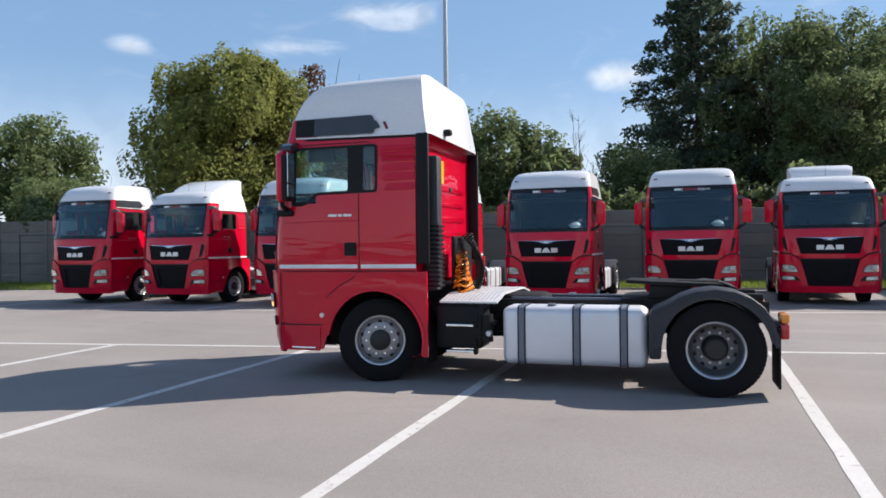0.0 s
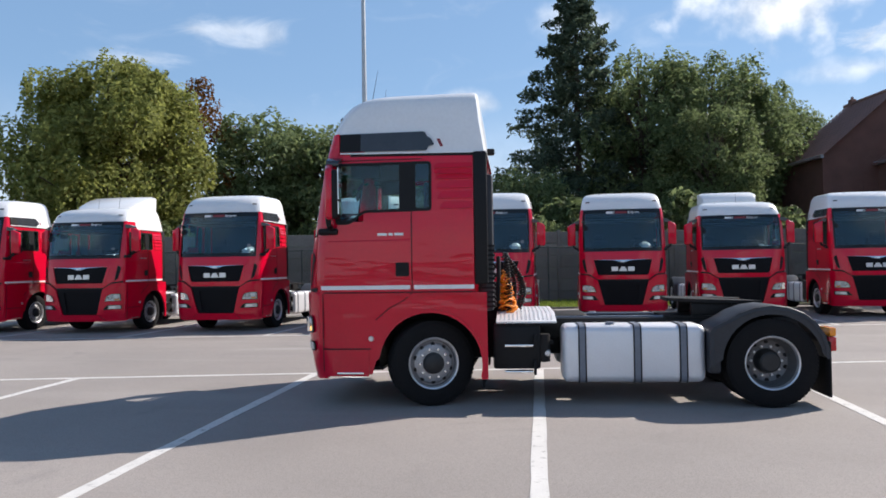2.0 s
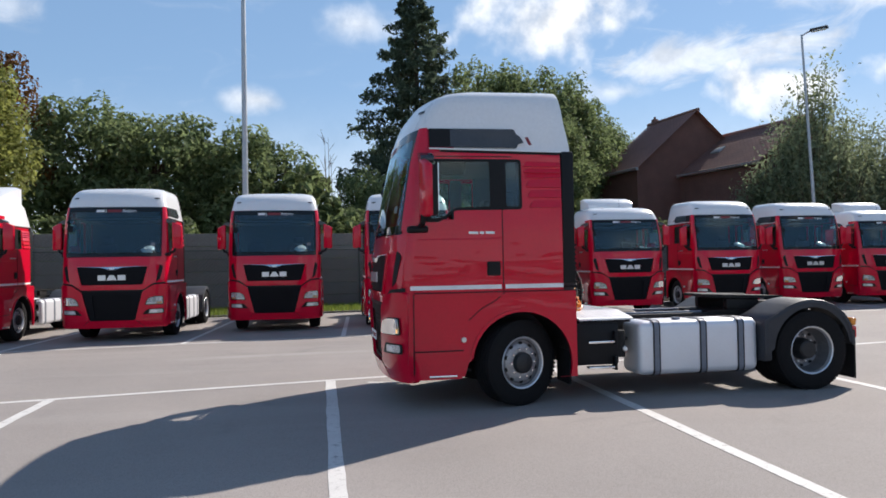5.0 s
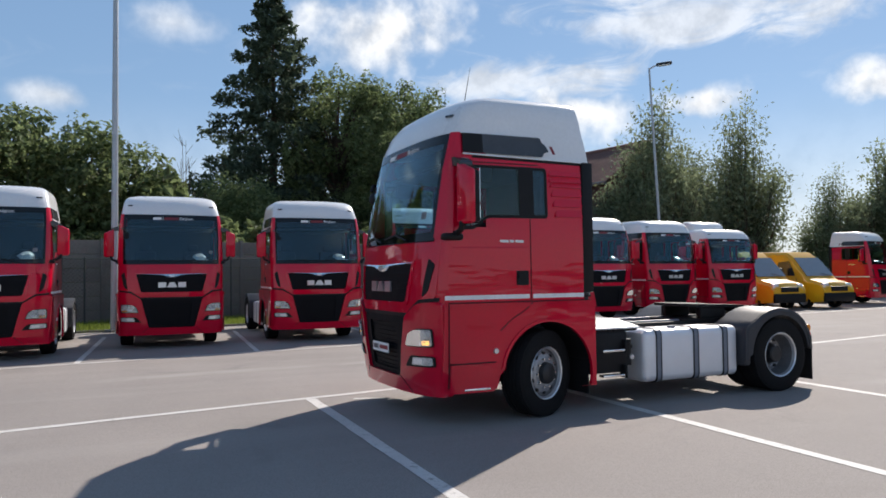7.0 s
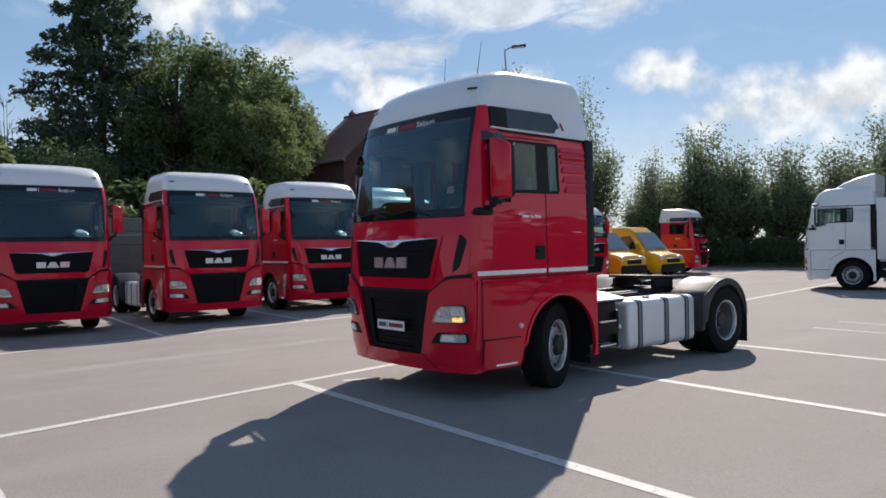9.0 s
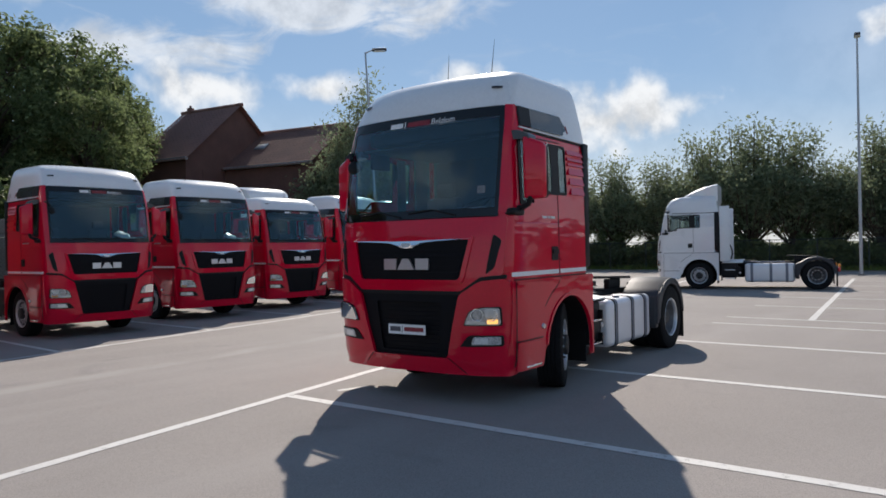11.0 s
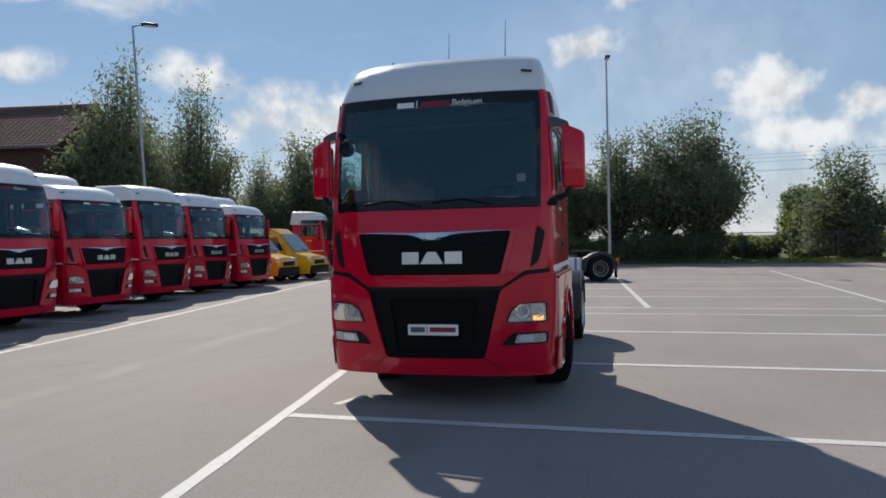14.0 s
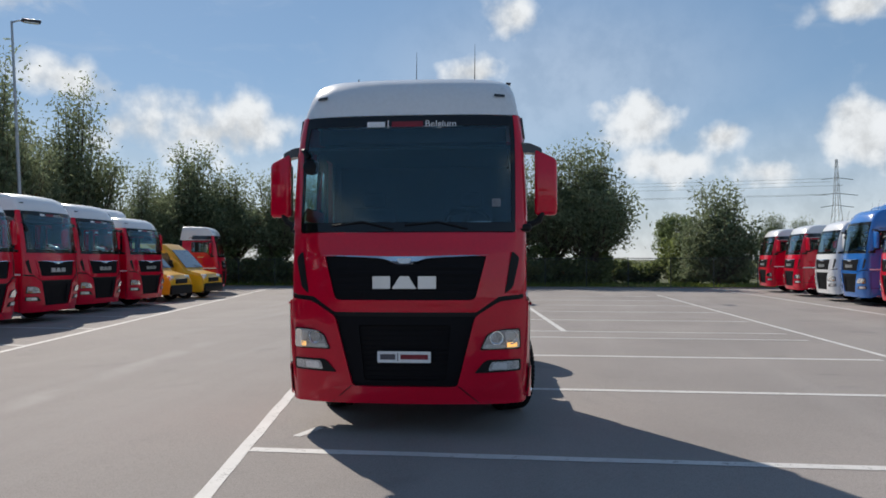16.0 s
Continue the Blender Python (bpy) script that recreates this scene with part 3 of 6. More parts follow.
def tractor(name, paint=RED, roofpaint=WHITE, spoiler=False, steer=0.0, detail=False, signs=True, plate=False):
    t = new(name)
    cab = t
    skin, roof = shell(cab, paint, roofpaint, not spoiler)
    F = on_front
    for s in (1, -1):
        S = on_side(s)
        # lower flank with the wheel arch
        flank = [(1.35, 0.385), (1.33, 1.33), (-0.64, 1.33), (-0.645, 0.33), (-0.44, 0.33)] + arc(0.02, 0.50, 0.61, 196, 6, 18) + [(0.66, 0.54), (0.71, 0.385)]
        flank = flank[::-1]
        part("wheel_arch_panel", sheet([flank], S, 0.03, axis=2, cuts=0.2), paint, cab)
        lip = arc(0.02, 0.50, 0.635, 194, 8, 18) + arc(0.02, 0.50, 0.60, 8, 194, 18)
        part("arch_lip", sheet([lip], S, 0.045, cuts=0), paint, cab)
        bm = bmesh.new()                 # inner liner of the arch
        q = arc(0.02, 0.50, 0.61, -5, 185, 16)
        for (x0, z0), (x1, z1) in zip(q, q[1:]):
            bm.faces.new([bm.verts.new(p) for p in ((x0, s * 1.19, z0), (x1, s * 1.19, z1), (x1, s * 0.55, z1), (x0, s * 0.55, z0))])
        bmesh.ops.remove_doubles(bm, verts=bm.verts, dist=1e-4)
        part("arch_liner", bm, BLACK, cab)
        # crease and joint between cab and flank
        part("crease", sheet([[(-0.62, 1.285), (1.28, 1.285), (1.28, 1.305), (-0.62, 1.305)]], S, 0.018, base=0.03), paint, cab)
        part("flank_joint", sheet([[(-0.5, 1.331), (1.28, 1.331), (1.28, 1.343), (-0.5, 1.343)]], S, 0.004), BLACK, cab)
        # entry steps
        part("entry_step", sheet([rounded([(0.74, 0.365), (1.27, 0.365), (1.27, 0.67), (0.74, 0.655)], 0.02)], S, 0.012, base=0.03), paint, cab)
        part("step_joint", sheet([[(0.72, 0.674), (1.285, 0.674), (1.285, 0.688), (0.72, 0.688)]], S, 0.003, base=0.03), BLACK, cab)
        part("side_reflector", lathe([(0, s * 0.02), (0.028, s * 0.018), (0.034, 0)], 14, None, (0.715, s * 1.23, 0.80)), LETTER, cab, "round side lamp")
        part("step_tread", boxed(0.80, 1.12, s * 1.225 - 0.03, s * 1.225 + 0.03, 0.385, 0.412, 0.006), CHROME, cab)
        # white stripe, door handle, door joints
        part("stripe", sheet([[(0.252, 1.371), (1.315, 1.371), (1.315, 1.419), (0.252, 1.419)]], S, 0.006), INK_WHITE, cab, "white pinstripe")
        part("stripe", sheet([[(-0.498, 1.371), (0.205, 1.371), (0.205, 1.419), (-0.498, 1.419)]], S, 0.006), INK_WHITE, cab, "white pinstripe")
        part("door_handle", sheet([rounded([(0.262, 1.522), (0.42, 1.522), (0.42, 1.685), (0.262, 1.685)], 0.02)], S, 0.008), BLACK, cab, "black recessed door handle")
        part("handle_grip", sheet([rounded([(0.28, 1.60), (0.405, 1.60), (0.405, 1.65), (0.28, 1.65)], 0.01)], S, 0.016, base=0.008), BLACK, cab)
        for a, b in (((0.228, 1.345), (0.228, 2.30)), ((1.285, 0.42), (1.285, 1.325)), ((0.228, 1.325), (0.33, 1.24)), ((0.33, 1.24), (0.50, 1.15)), ((0.50, 1.15), (0.655, 1.02)), ((1.1, 2.895), (0.10, 2.90))):
            a, b = Vector(a), Vector(b)
            nrm = Vector((-(b - a).y, (b - a).x)).normalized() * 0.005
            part("door_joint", sheet([[tuple(a - nrm), tuple(b - nrm), tuple(b + nrm), tuple(a + nrm)]], S, 0.003, cuts=0.1, axis=2, base=0.03 if b.y < 1.33 else 0.001), BLACK, cab)
        # pressed creases of the door and the panel behind it
        part("door_crease", sheet([[(0.24, 1.944), (1.22, 1.936), (1.22, 1.95), (0.24, 1.958)]], lambda x, z, w, S=S: S(x, z, w * (0.2 + 57 * max(0, 1.954 - z))), 0.006), paint, cab)
        part("panel_crease", sheet([rounded([(-0.49, 1.515), (0.20, 1.515), (0.20, 1.545), (-0.49, 1.545)], 0.012)], S, 0.009), paint, cab)
        # door window frame and panes
        wo = rounded([(1.13, 2.14), (0.96, 2.14), (0.79, 2.275), (-0.012, 2.285), (-0.012, 2.87), (1.12, 2.865)], [0.03, 0.05, 0.06, 0.05, 0.05, 0.04])
        door_pane = rounded([(1.075, 2.185), (0.94, 2.185), (0.80, 2.305), (0.37, 2.318), (0.37, 2.838), (1.065, 2.832)], [0.03, 0.05, 0.06, 0.02, 0.02, 0.03])
        rear_pane = rounded([(0.175, 2.318), (0.018, 2.318), (0.018, 2.838), (0.175, 2.838)], 0.03)
        part("window_frame", sheet([wo, door_pane, rear_pane], S, 0.012), BLACK, cab, "black window surround")
        part("door_window", sheet([door_pane], S, 0.004, base=0.001), PANE, cab, "clear door glass").visible_shadow = False
        part("rear_quarter_window", sheet([rear_pane], S, 0.004, base=0.001), WINDSCREEN, cab, "dark tinted quarter glass").visible_shadow = False
        # ribs behind the door
        for z, h, x0 in ((2.305, 0.085, -0.10), (2.425, 0.085, -0.075), (2.545, 0.085, -0.06), (2.655, 0.05, -0.045), (2.715, 0.05, -0.03), (2.785, 0.06, -0.03)):
            rib = rounded([(-0.49, z), (x0, z), (x0 - 0.05, z + h), (-0.49, z + h)], [0.004, 0.03, 0.02, 0.004])
            part("air_rib", sheet([rib], lambda x, v, w, S=S, z=z, h=h: S(x, v, w * (1 - 0.85 * (v - z) / h)), 0.026), paint, cab)
        # black rear edge seal and lower guard
        part("rear_seal", boxed(-0.66, -0.502, s * 1.165 - 0.03, s * 1.165 + 0.03, 1.42, 2.97, 0.02), BLACK, cab, "black rubber side deflector")
        # A-pillar skins run up to the roof
        pil = [(0.0, 0.0)]
        bm = bmesh.new()
        zz = [2.05, 2.2, 2.4, 2.6, 2.8, 3.0, 3.1, 3.225]
        prev = None
        for z in zz:
            h = half(z)
            ue = float(np.interp(z, [2.07, 3.2], [0.90, 0.94]))
            ring = []
            for u in (ue, 0.965, 0.985, 0.996):
                ring.append(bm.verts.new((nose(u * h, z) + 0.012, s * (u * h + 0.006), z)))
            xe = prof(z) - depth(z) * 0.95 if z < 3.0 else 1.085
            ring.append(bm.verts.new((max(min(xe, 1.20), 1.08), s * (h + 0.012), z)))
            if prev:
                for k in range(4):
                    bm.faces.new((prev[k], prev[k + 1], ring[k + 1], ring[k]))
            prev = ring
        part("pillar", bm, paint, cab)
        if not spoiler:
            pan = rounded([(1.07, 3.0), (0.035, 2.998), (0.02, 3.045), (-0.055, 3.065), (-0.005, 3.145), (0.03, 3.16), (0.06, 3.225), (1.07, 3.215)], [0.01, 0.02, 0.02, 0.02, 0.02, 0.02, 0.03, 0.01])
            part("side_panel", sheet([pan], lambda x, z, w, S=S: S(x, z, w + 0.012), 0.018), DARK, cab, "dark smoked roof side panel")
            part("panel_front", sheet([[(1.07, 3.004), (0.825, 3.004), (0.825, 3.212), (1.07, 3.208)]], S, 0.004, base=0.031), BLACK, cab)
            part("panel_trim", sheet([[(1.07, 2.975), (-0.60, 2.955), (-0.60, 2.968), (1.07, 2.992)]], S, 0.02, base=0.006), INK_WHITE, cab)
            if signs:
                part("flash_mark", sheet([[(-0.122, 3.04), (-0.156, 3.046), (-0.112, 3.138), (-0.078, 3.132)]], S, 0.004, base=0.006), INK_RED, cab, "small slanted red mark")
        part("roof_gap", sheet([[(0.95, 2.945), (-0.58, 2.925), (-0.58, 2.955), (0.95, 2.972)]], S, 0.005), BLACK, cab, "dark gap under the roof")
        if signs:                        # model badge as plain bars
            bm = bmesh.new()
            for x0, x1 in ((0.63, 0.52), (0.50, 0.45), (0.43, 0.325)):
                bm2 = sheet([[(x0, 2.005), (x1, 2.002), (x1, 2.03), (x0, 2.033)]], S, 0.006)
                me = bpy.data.meshes.new("bars"); bm2.to_mesh(me); bm2.free(); bm.from_mesh(me); bpy.data.meshes.remove(me)
            part("model_badge", bm, LETTER, cab, "small silver badge bars")
        # mirrors
        mir = new("mirror")
        mir.parent = cab
        if s < 0:
            mir.location = (-0.10, 0, 0)
        bm = boxed(1.13, 1.225, s * 1.285, s * 1.515, 2.19, 2.82, 0.04, 3)
        for v in bm.verts:
            v.co.x -= 0.05 * (abs(v.co.y) - 1.28) / 0.24
            if v.co.z > 2.5:             # the top falls outwards
                v.co.z += 0.05 - 0.45 * (abs(v.co.y) - 1.285)
        part("housing", bm, paint, mir)
        bm = boxed(1.03, 1.15, s * 1.295, s * 1.505, 2.20, 2.76, 0.03)
        part("mirror_back", bm, BLACK, mir)
        part("mirror_glass", boxed(1.024, 1.032, s * 1.32, s * 1.48, 2.42, 2.78), CHROME, mir, "mirror glass")
        part("wide_glass", boxed(1.024, 1.032, s * 1.32, s * 1.48, 2.25, 2.395), CHROME, mir, "mirror glass")
        arm_shape = rounded([(s * 1.07, 2.86), (s * 1.12, 2.935), (s * 1.24, 2.925), (s * 1.36, 2.87), (s * 1.36, 2.80), (s * 1.25, 2.83), (s * 1.13, 2.83)], 0.03)
        part("upper_arm", sheet([arm_shape], lambda u, v, w: (1.05 + w, u, v), 0.15, cuts=0), DARK, mir, "smooth dark mirror arm")
        part("lower_arm", tubed([(1.20, s * 1.15, 2.10), (1.18, s * 1.25, 2.10), (1.18, s * 1.33, 2.14), (1.18, s * 1.36, 2.22)], 0.032, 8), BLACK, mir)
        part("mirror_foot", boxed(1.10, 1.34, s * 1.04, s * 1.25, 2.02, 2.10, 0.035, 3), BLACK, mir)
        # head and fog lamps
        hl = rounded([(s * 0.735, 0.86), (s * 1.135, 0.865), (s * 1.13, 1.068), (s * 0.94, 1.062), (s * 0.80, 1.02)], [0.02, 0.03, 0.03, 0.03, 0.05])
        head = part("headlight", sheet([hl], F, 0.008, cuts=0.05, base=0.045), BLACK, cab, "headlight with amber indicator")
        hi = rounded([(s * 0.752, 0.872), (s * 1.122, 0.878), (s * 1.115, 1.056), (s * 0.945, 1.052), (s * 0.815, 1.008)], 0.03)
        part("reflector", sheet([hi], F, 0.006, base=0.05, cuts=0.05), LAMPIN, head)
        part("running_light", sheet([rounded([(s * 0.775, 0.882), (s * 0.985, 0.887), (s * 0.985, 0.907), (s * 0.80, 0.917)], 0.008)], F, 0.012, base=0.054, cuts=0.05), LENS, head, "white running light strip")
        part("upper_reflector", sheet([rounded([(s * 0.99, 0.95), (s * 1.10, 0.955), (s * 1.10, 1.04), (s * 0.975, 1.04)], 0.02)], F, 0.012, base=0.052, cuts=0.05), LENS, head)
        for yy, rr2 in ((0.90, 0.062), (1.045, 0.058)):
            bm = lathe([(0, 0.0), (rr2 * 0.8, 0.0), (rr2, 0.016), (rr2 * 1.1, 0.016)], 18)
            for v in bm.verts:
                a, b, c = v.co
                v.co = (nose(yy, 0.98) + 0.052 + b * 0.8 - 0.25 * a, s * (yy + a), 0.978 + c)
            part("lamp_bowl", bm, CHROME, head)
        part("indicator", sheet([rounded([(s * 1.0, 0.885), (s * 1.10, 0.888), (s * 1.10, 0.935), (s * 1.0, 0.93)], 0.01)], F, 0.008, base=0.056, cuts=0.05), LIT if detail else AMBER, head, "amber indicator lens")
        part("lens", sheet([hi], F, 0.004, base=0.078, cuts=0.05), LENS_GLASS, head, "clear lens").visible_shadow = False
        fg = rounded([(s * 0.68, 0.635), (s * 1.135, 0.65), (s * 1.135, 0.765), (s * 0.79, 0.765)], [0.02, 0.03, 0.02, 0.05])
        fog = part("fog_light", sheet([fg], F, 0.01, cuts=0.05, base=0.04), BLACK, cab, "fog light in black surround")
        fi = rounded([(s * 0.815, 0.66), (s * 1.115, 0.668), (s * 1.115, 0.752), (s * 0.845, 0.745)], 0.02)
        part("fog_reflector", sheet([fi], F, 0.008, base=0.048, cuts=0.05), LAMPIN, fog)
        part("fog_lamp", sheet([rounded([(s * 0.85, 0.672), (s * 1.0, 0.675), (s * 1.0, 0.738), (s * 0.865, 0.732)], 0.02)], F, 0.01, base=0.052, cuts=0.05), LENS, fog)
        # corner air vane beside the grille
        vane = rounded([(s * 1.05, 1.83), (s * 1.125, 1.76), (s * 1.06, 1.47), (s * 0.975, 1.40)], 0.03)
        part("air_vane", sheet([vane], F, 0.006, cuts=0.05, base=0.012), BLACK, cab, "black corner air vane")
        # marker lights on the roof edge
        part("marker_light", sheet([rounded([(s * 0.875, 3.428), (s * 0.985, 3.422), (s * 0.985, 3.45), (s * 0.875, 3.456)], 0.008)], F, 0.022, base=-0.004, cuts=0.04), DARK, cab)
    # small kerb mirror before the screen's right upper corner
    kerb = part("kerb_mirror", lathe([(0, 0.05), (0.05, 0.045), (0.085, 0.02), (0.09, 0.0), (0, -0.005)], 18), BLACK, cab, "round kerb mirror")
    kerb.matrix_basis = pose(1.31, -1.0, 2.69, 20, 0, -65)
    part("kerb_arm", tubed([(1.20, -1.12, 2.88), (1.30, -1.08, 2.86), (1.34, -1.03, 2.78)], 0.022, 7), BLACK, kerb.parent)
    # windscreen
    ws = []
    for z in np.linspace(2.02, 3.21, 9):
        ws.append((half(z) * float(np.interp(z, [2.07, 3.2], [0.905, 0.94])), float(z)))
    ws = ws + [(-y, z) for y, z in reversed(ws)]
    part("windscreen", sheet([ws], F, 0.006, cuts=0.12, base=0.004), WINDSCREEN, cab, "dark tinted windscreen").visible_shadow = False
    edge = [(y * 0.965, 2.11 + (z - 2.02) * (3.10 - 2.11) / (3.21 - 2.02)) for y, z in ws]
    part("screen_band", sheet([ws, edge], F, 0.002, cuts=0.12, base=0.011), FRIT, cab, "dark band round the windscreen")
    for y0 in (0.62, -0.12):
        part("wiper", tubed([(nose(y0, 2.05) + 0.03, y0, 2.04), (nose(y0 - 0.3, 2.13) + 0.035, y0 - 0.3, 2.115), (nose(y0 - 0.62, 2.1) + 0.03, y0 - 0.62, 2.08)], 0.010, 6), BLACK, cab)
    # hood, grille and emblem
    hood = rounded([(-0.70, 1.222), (0.70, 1.222), (0.92, 1.372), (1.135, 1.395), (1.16, 2.0), (-1.16, 2.0), (-1.135, 1.395), (-0.92, 1.372)], [0.05, 0.05, 0.05, 0.03, 0.02, 0.02, 0.03, 0.05])
    hole = rounded([(-0.69, 1.345), (0.69, 1.345), (0.80, 1.775), (-0.80, 1.775)], [0.05, 0.05, 0.02, 0.02])
    part("hood", sheet([hood, hole], F, 0.014), paint, cab)
    ug = part("upper_grille", sheet([hole], F, 0.004, base=0.001), GRILLE, cab, "black upper grille")
    for k in range(5):
        z = 1.40 + k * 0.065
        w = 0.69 + (z - 1.345) * 0.25 - 0.03
        part("grille_slat", sheet([[(-w, z), (w, z), (w, z + 0.03), (-w, z + 0.03)]], F, 0.012, base=0.005, cuts=0.2), GRILLE, ug)
    # winged bar with a ridge: the upper face looks to the sky, the lower one to the ground
    bm = bmesh.new()
    prev = None
    for k in range(25):
        y = -0.825 + 1.65 * k / 24
        top, low = 1.80, float(np.interp(abs(y), [0.0, 0.12, 0.22, 0.42, 0.825], [1.690, 1.694, 1.735, 1.752, 1.777]))
        ridge = top - 0.72 * (top - low)
        col = [bm.verts.new(F(y, v, w)) for v, w in ((top, 0.006), (top - 0.003, 0.022), (ridge, 0.042), (low + 0.003, 0.018), (low, 0.006))]
        if prev:
            for a in range(4):
                bm.faces.new((prev[a], col[a], col[a + 1], prev[a + 1]))
        prev = col
    bmesh.ops.recalc_face_normals(bm, faces=bm.faces[:])
    part("chrome_wing", bm, CHROME, cab, "chrome winged trim bar")
    rim_g = rounded([(-0.735, 1.305), (0.735, 1.305), (0.855, 1.812), (-0.855, 1.812)], [0.06, 0.06, 0.03, 0.03])
    part("grille_surround", sheet([rim_g, hole], F, 0.03, base=0.002), paint, cab)
    part("emblem", sheet([rounded([(-0.05, 1.703), (0.05, 1.703), (0.075, 1.75), (-0.075, 1.75)], 0.02)], F, 0.008, base=0.036), STEEL, cab)
    for k in (-1, 0, 1):                 # maker's name as three plain blocks
        y = -k * 0.224
        if k == 0:
            blk = [(y - 0.12, 1.456), (y + 0.12, 1.456), (y + 0.045, 1.578), (y - 0.045, 1.578)]
        else:
            blk = [(y - 0.088, 1.456), (y + 0.088, 1.456), (y + 0.088, 1.578), (y - 0.088, 1.578)]
        part("maker_block", sheet([blk], F, 0.02, base=0.014), LETTER, cab, "plain silver block")
    # bumper with the lower grille
    bump = rounded([(-1.19, 0.325), (1.19, 0.325), (1.19, 1.358), (0.93, 1.335), (0.69, 1.185), (0.515, 0.50), (-0.515, 0.50), (-0.69, 1.185), (-0.93, 1.335), (-1.19, 1.358)], [0.05, 0.05, 0.06, 0.06, 0.04, 0.04, 0.04, 0.04, 0.06, 0.06])
    part("bumper", sheet([bump], lambda y, z, w: F(y, z, w - 0.004), 0.05, cuts=0.1), paint, cab)
    gap = [(-0.71, 1.185), (0.71, 1.185), (0.94, 1.335), (1.16, 1.358), (1.16, 1.40), (0.92, 1.376), (0.70, 1.226), (-0.70, 1.226), (-0.92, 1.376), (-1.16, 1.40), (-1.16, 1.358), (-0.94, 1.335)]
    part("bumper_gap", sheet([gap], F, 0.016), BLACK, cab, "dark gap above the bumper")
    low = [(-0.52, 0.495), (0.52, 0.495), (0.70, 1.195), (-0.70, 1.195)]
    lg = part("lower_grille", sheet([rounded(low, 0.04)], F, 0.004, base=-0.03), GRILLE, cab, "black lower grille")
    for k in range(11):
        z = 0.57 + k * 0.05
        w = 0.40 + (z - 0.53) * 0.09
        part("grille_bar", sheet([[(-w, z), (w, z), (w, z + 0.022), (-w, z + 0.022)]], F, 0.009, base=-0.026, cuts=0.2), GRILLE, lg)
    part("grille_frame", sheet([rounded(low, 0.04), rounded([(-0.40, 0.555), (0.40, 0.555), (0.455, 1.10), (-0.455, 1.10)], 0.03)], F, 0.016, base=-0.01), GRILLE, lg)
    for s in (1, -1):
        jt = [(s * 0.52, 0.505), (s * 0.72, 0.335), (s * 0.734, 0.335), (s * 0.534, 0.505)]
        part("bumper_joint", sheet([jt], F, 0.004, base=0.046, cuts=0.05), BLACK, cab)
    part("bumper_floor", boxed(0.6, 1.38, -1.1, 1.1, 0.42, 0.46), BLACK, cab)
    if signs:
        pl = t if not plate else part("advert_plate", sheet([rounded([(-0.262, 0.738), (0.262, 0.738), (0.262, 0.848), (-0.262, 0.848)], 0.01)], lambda y, z, w: (1.605 + w, y, z), 0.006), INK_WHITE, cab, "white advertising plate")
        if plate:
            part("print_bar", sheet([[(-0.235, 0.768), (-0.085, 0.768), (-0.085, 0.82), (-0.235, 0.82)]], lambda y, z, w: (1.611 + w, y, z), 0.001), INK_DARK, pl)
        if plate:
            part("print_line", sheet([[(-0.066, 0.753), (-0.058, 0.753), (-0.058, 0.833), (-0.066, 0.833)]], lambda y, z, w: (1.611 + w, y, z), 0.001), INK_DARK, pl)
        if plate:
            part("print_bar", sheet([[(-0.035, 0.771), (0.235, 0.771), (0.235, 0.818), (-0.035, 0.818)]], lambda y, z, w: (1.611 + w, y, z), 0.001), INK_RED, pl)
        part("screen_bar", sheet([[(-0.42, 3.092), (-0.235, 3.092), (-0.235, 3.15), (-0.42, 3.15)]], F, 0.002, base=0.014), INK_WHITE, cab)
        part("screen_line", sheet([[(-0.208, 3.075), (-0.197, 3.075), (-0.197, 3.165), (-0.208, 3.165)]], F, 0.002, base=0.014), INK_WHITE, cab)
        part("screen_bar", sheet([[(-0.165, 3.092), (0.155, 3.092), (0.155, 3.15), (-0.165, 3.15)]], F, 0.002, base=0.014), INK_RED, cab)
        bm = lettering("Belgium", 0.095, 0.31)
        for v in bm.verts:
            v.co = F(0.335 + v.co.x, 3.12 + v.co.y, 0.016)
        part("screen_lettering", bm, INK_WHITE, cab, "white lettering")
        part("sticker", sheet([[(-0.94, 2.265), (-0.855, 2.265), (-0.855, 2.345), (-0.94, 2.345)]][0:1], lambda y, z, w: F(-y, z, w), 0.002, base=0.014), RIMDARK, cab, "pale windscreen sticker")
    # rear wall: ribs, vents
    for k in range(4):
        z = 1.75 + k * 0.2
        part("back_rib", boxed(-0.515, -0.498, -0.85, 0.85, z, z + 0.07, 0.006), paint, cab)
    part("back_frame", boxed(-0.53, -0.498, -1.0, 1.0, 2.86, 2.95, 0.01), paint, cab)
    for y in (0.35, -0.2):
        part("back_bracket", boxed(-0.53, -0.5, y - 0.05, y + 0.05, 2.36, 2.42, 0.006), GREYPL, cab)
    part("back_sticker", boxed(-0.503, -0.4995, 0.05, 0.16, 2.45, 2.75), YELLOW, cab, "yellow warning sticker")
    part("back_lamp", boxed(-0.74, -0.64, 0.42, 0.52, 3.02, 3.10, 0.02), BLACK, cab, "work lamp")
    part("snorkel", boxed(-0.72, -0.54, 0.82, 1.02, 1.10, 2.72, 0.04), GREYPL, cab, "grey ribbed air intake")
    bm = bmesh.new()
    for k in range(14):
        box(bm, -0.735, -0.535, 0.81, 1.03, 1.14 + k * 0.055, 1.165 + k * 0.055)
    part("snorkel_ribs", bm, BLACK, cab)
    # aerials
    part("antenna", tubed([(0.75, 0.02, 3.60), (0.71, 0.02, 4.02)], [0.005, 0.002], 6), BLACK, cab)
    part("antenna", tubed([(0.80, 0.66, 3.58), (0.70, 0.66, 4.10)], [0.006, 0.002], 6), BLACK, cab)
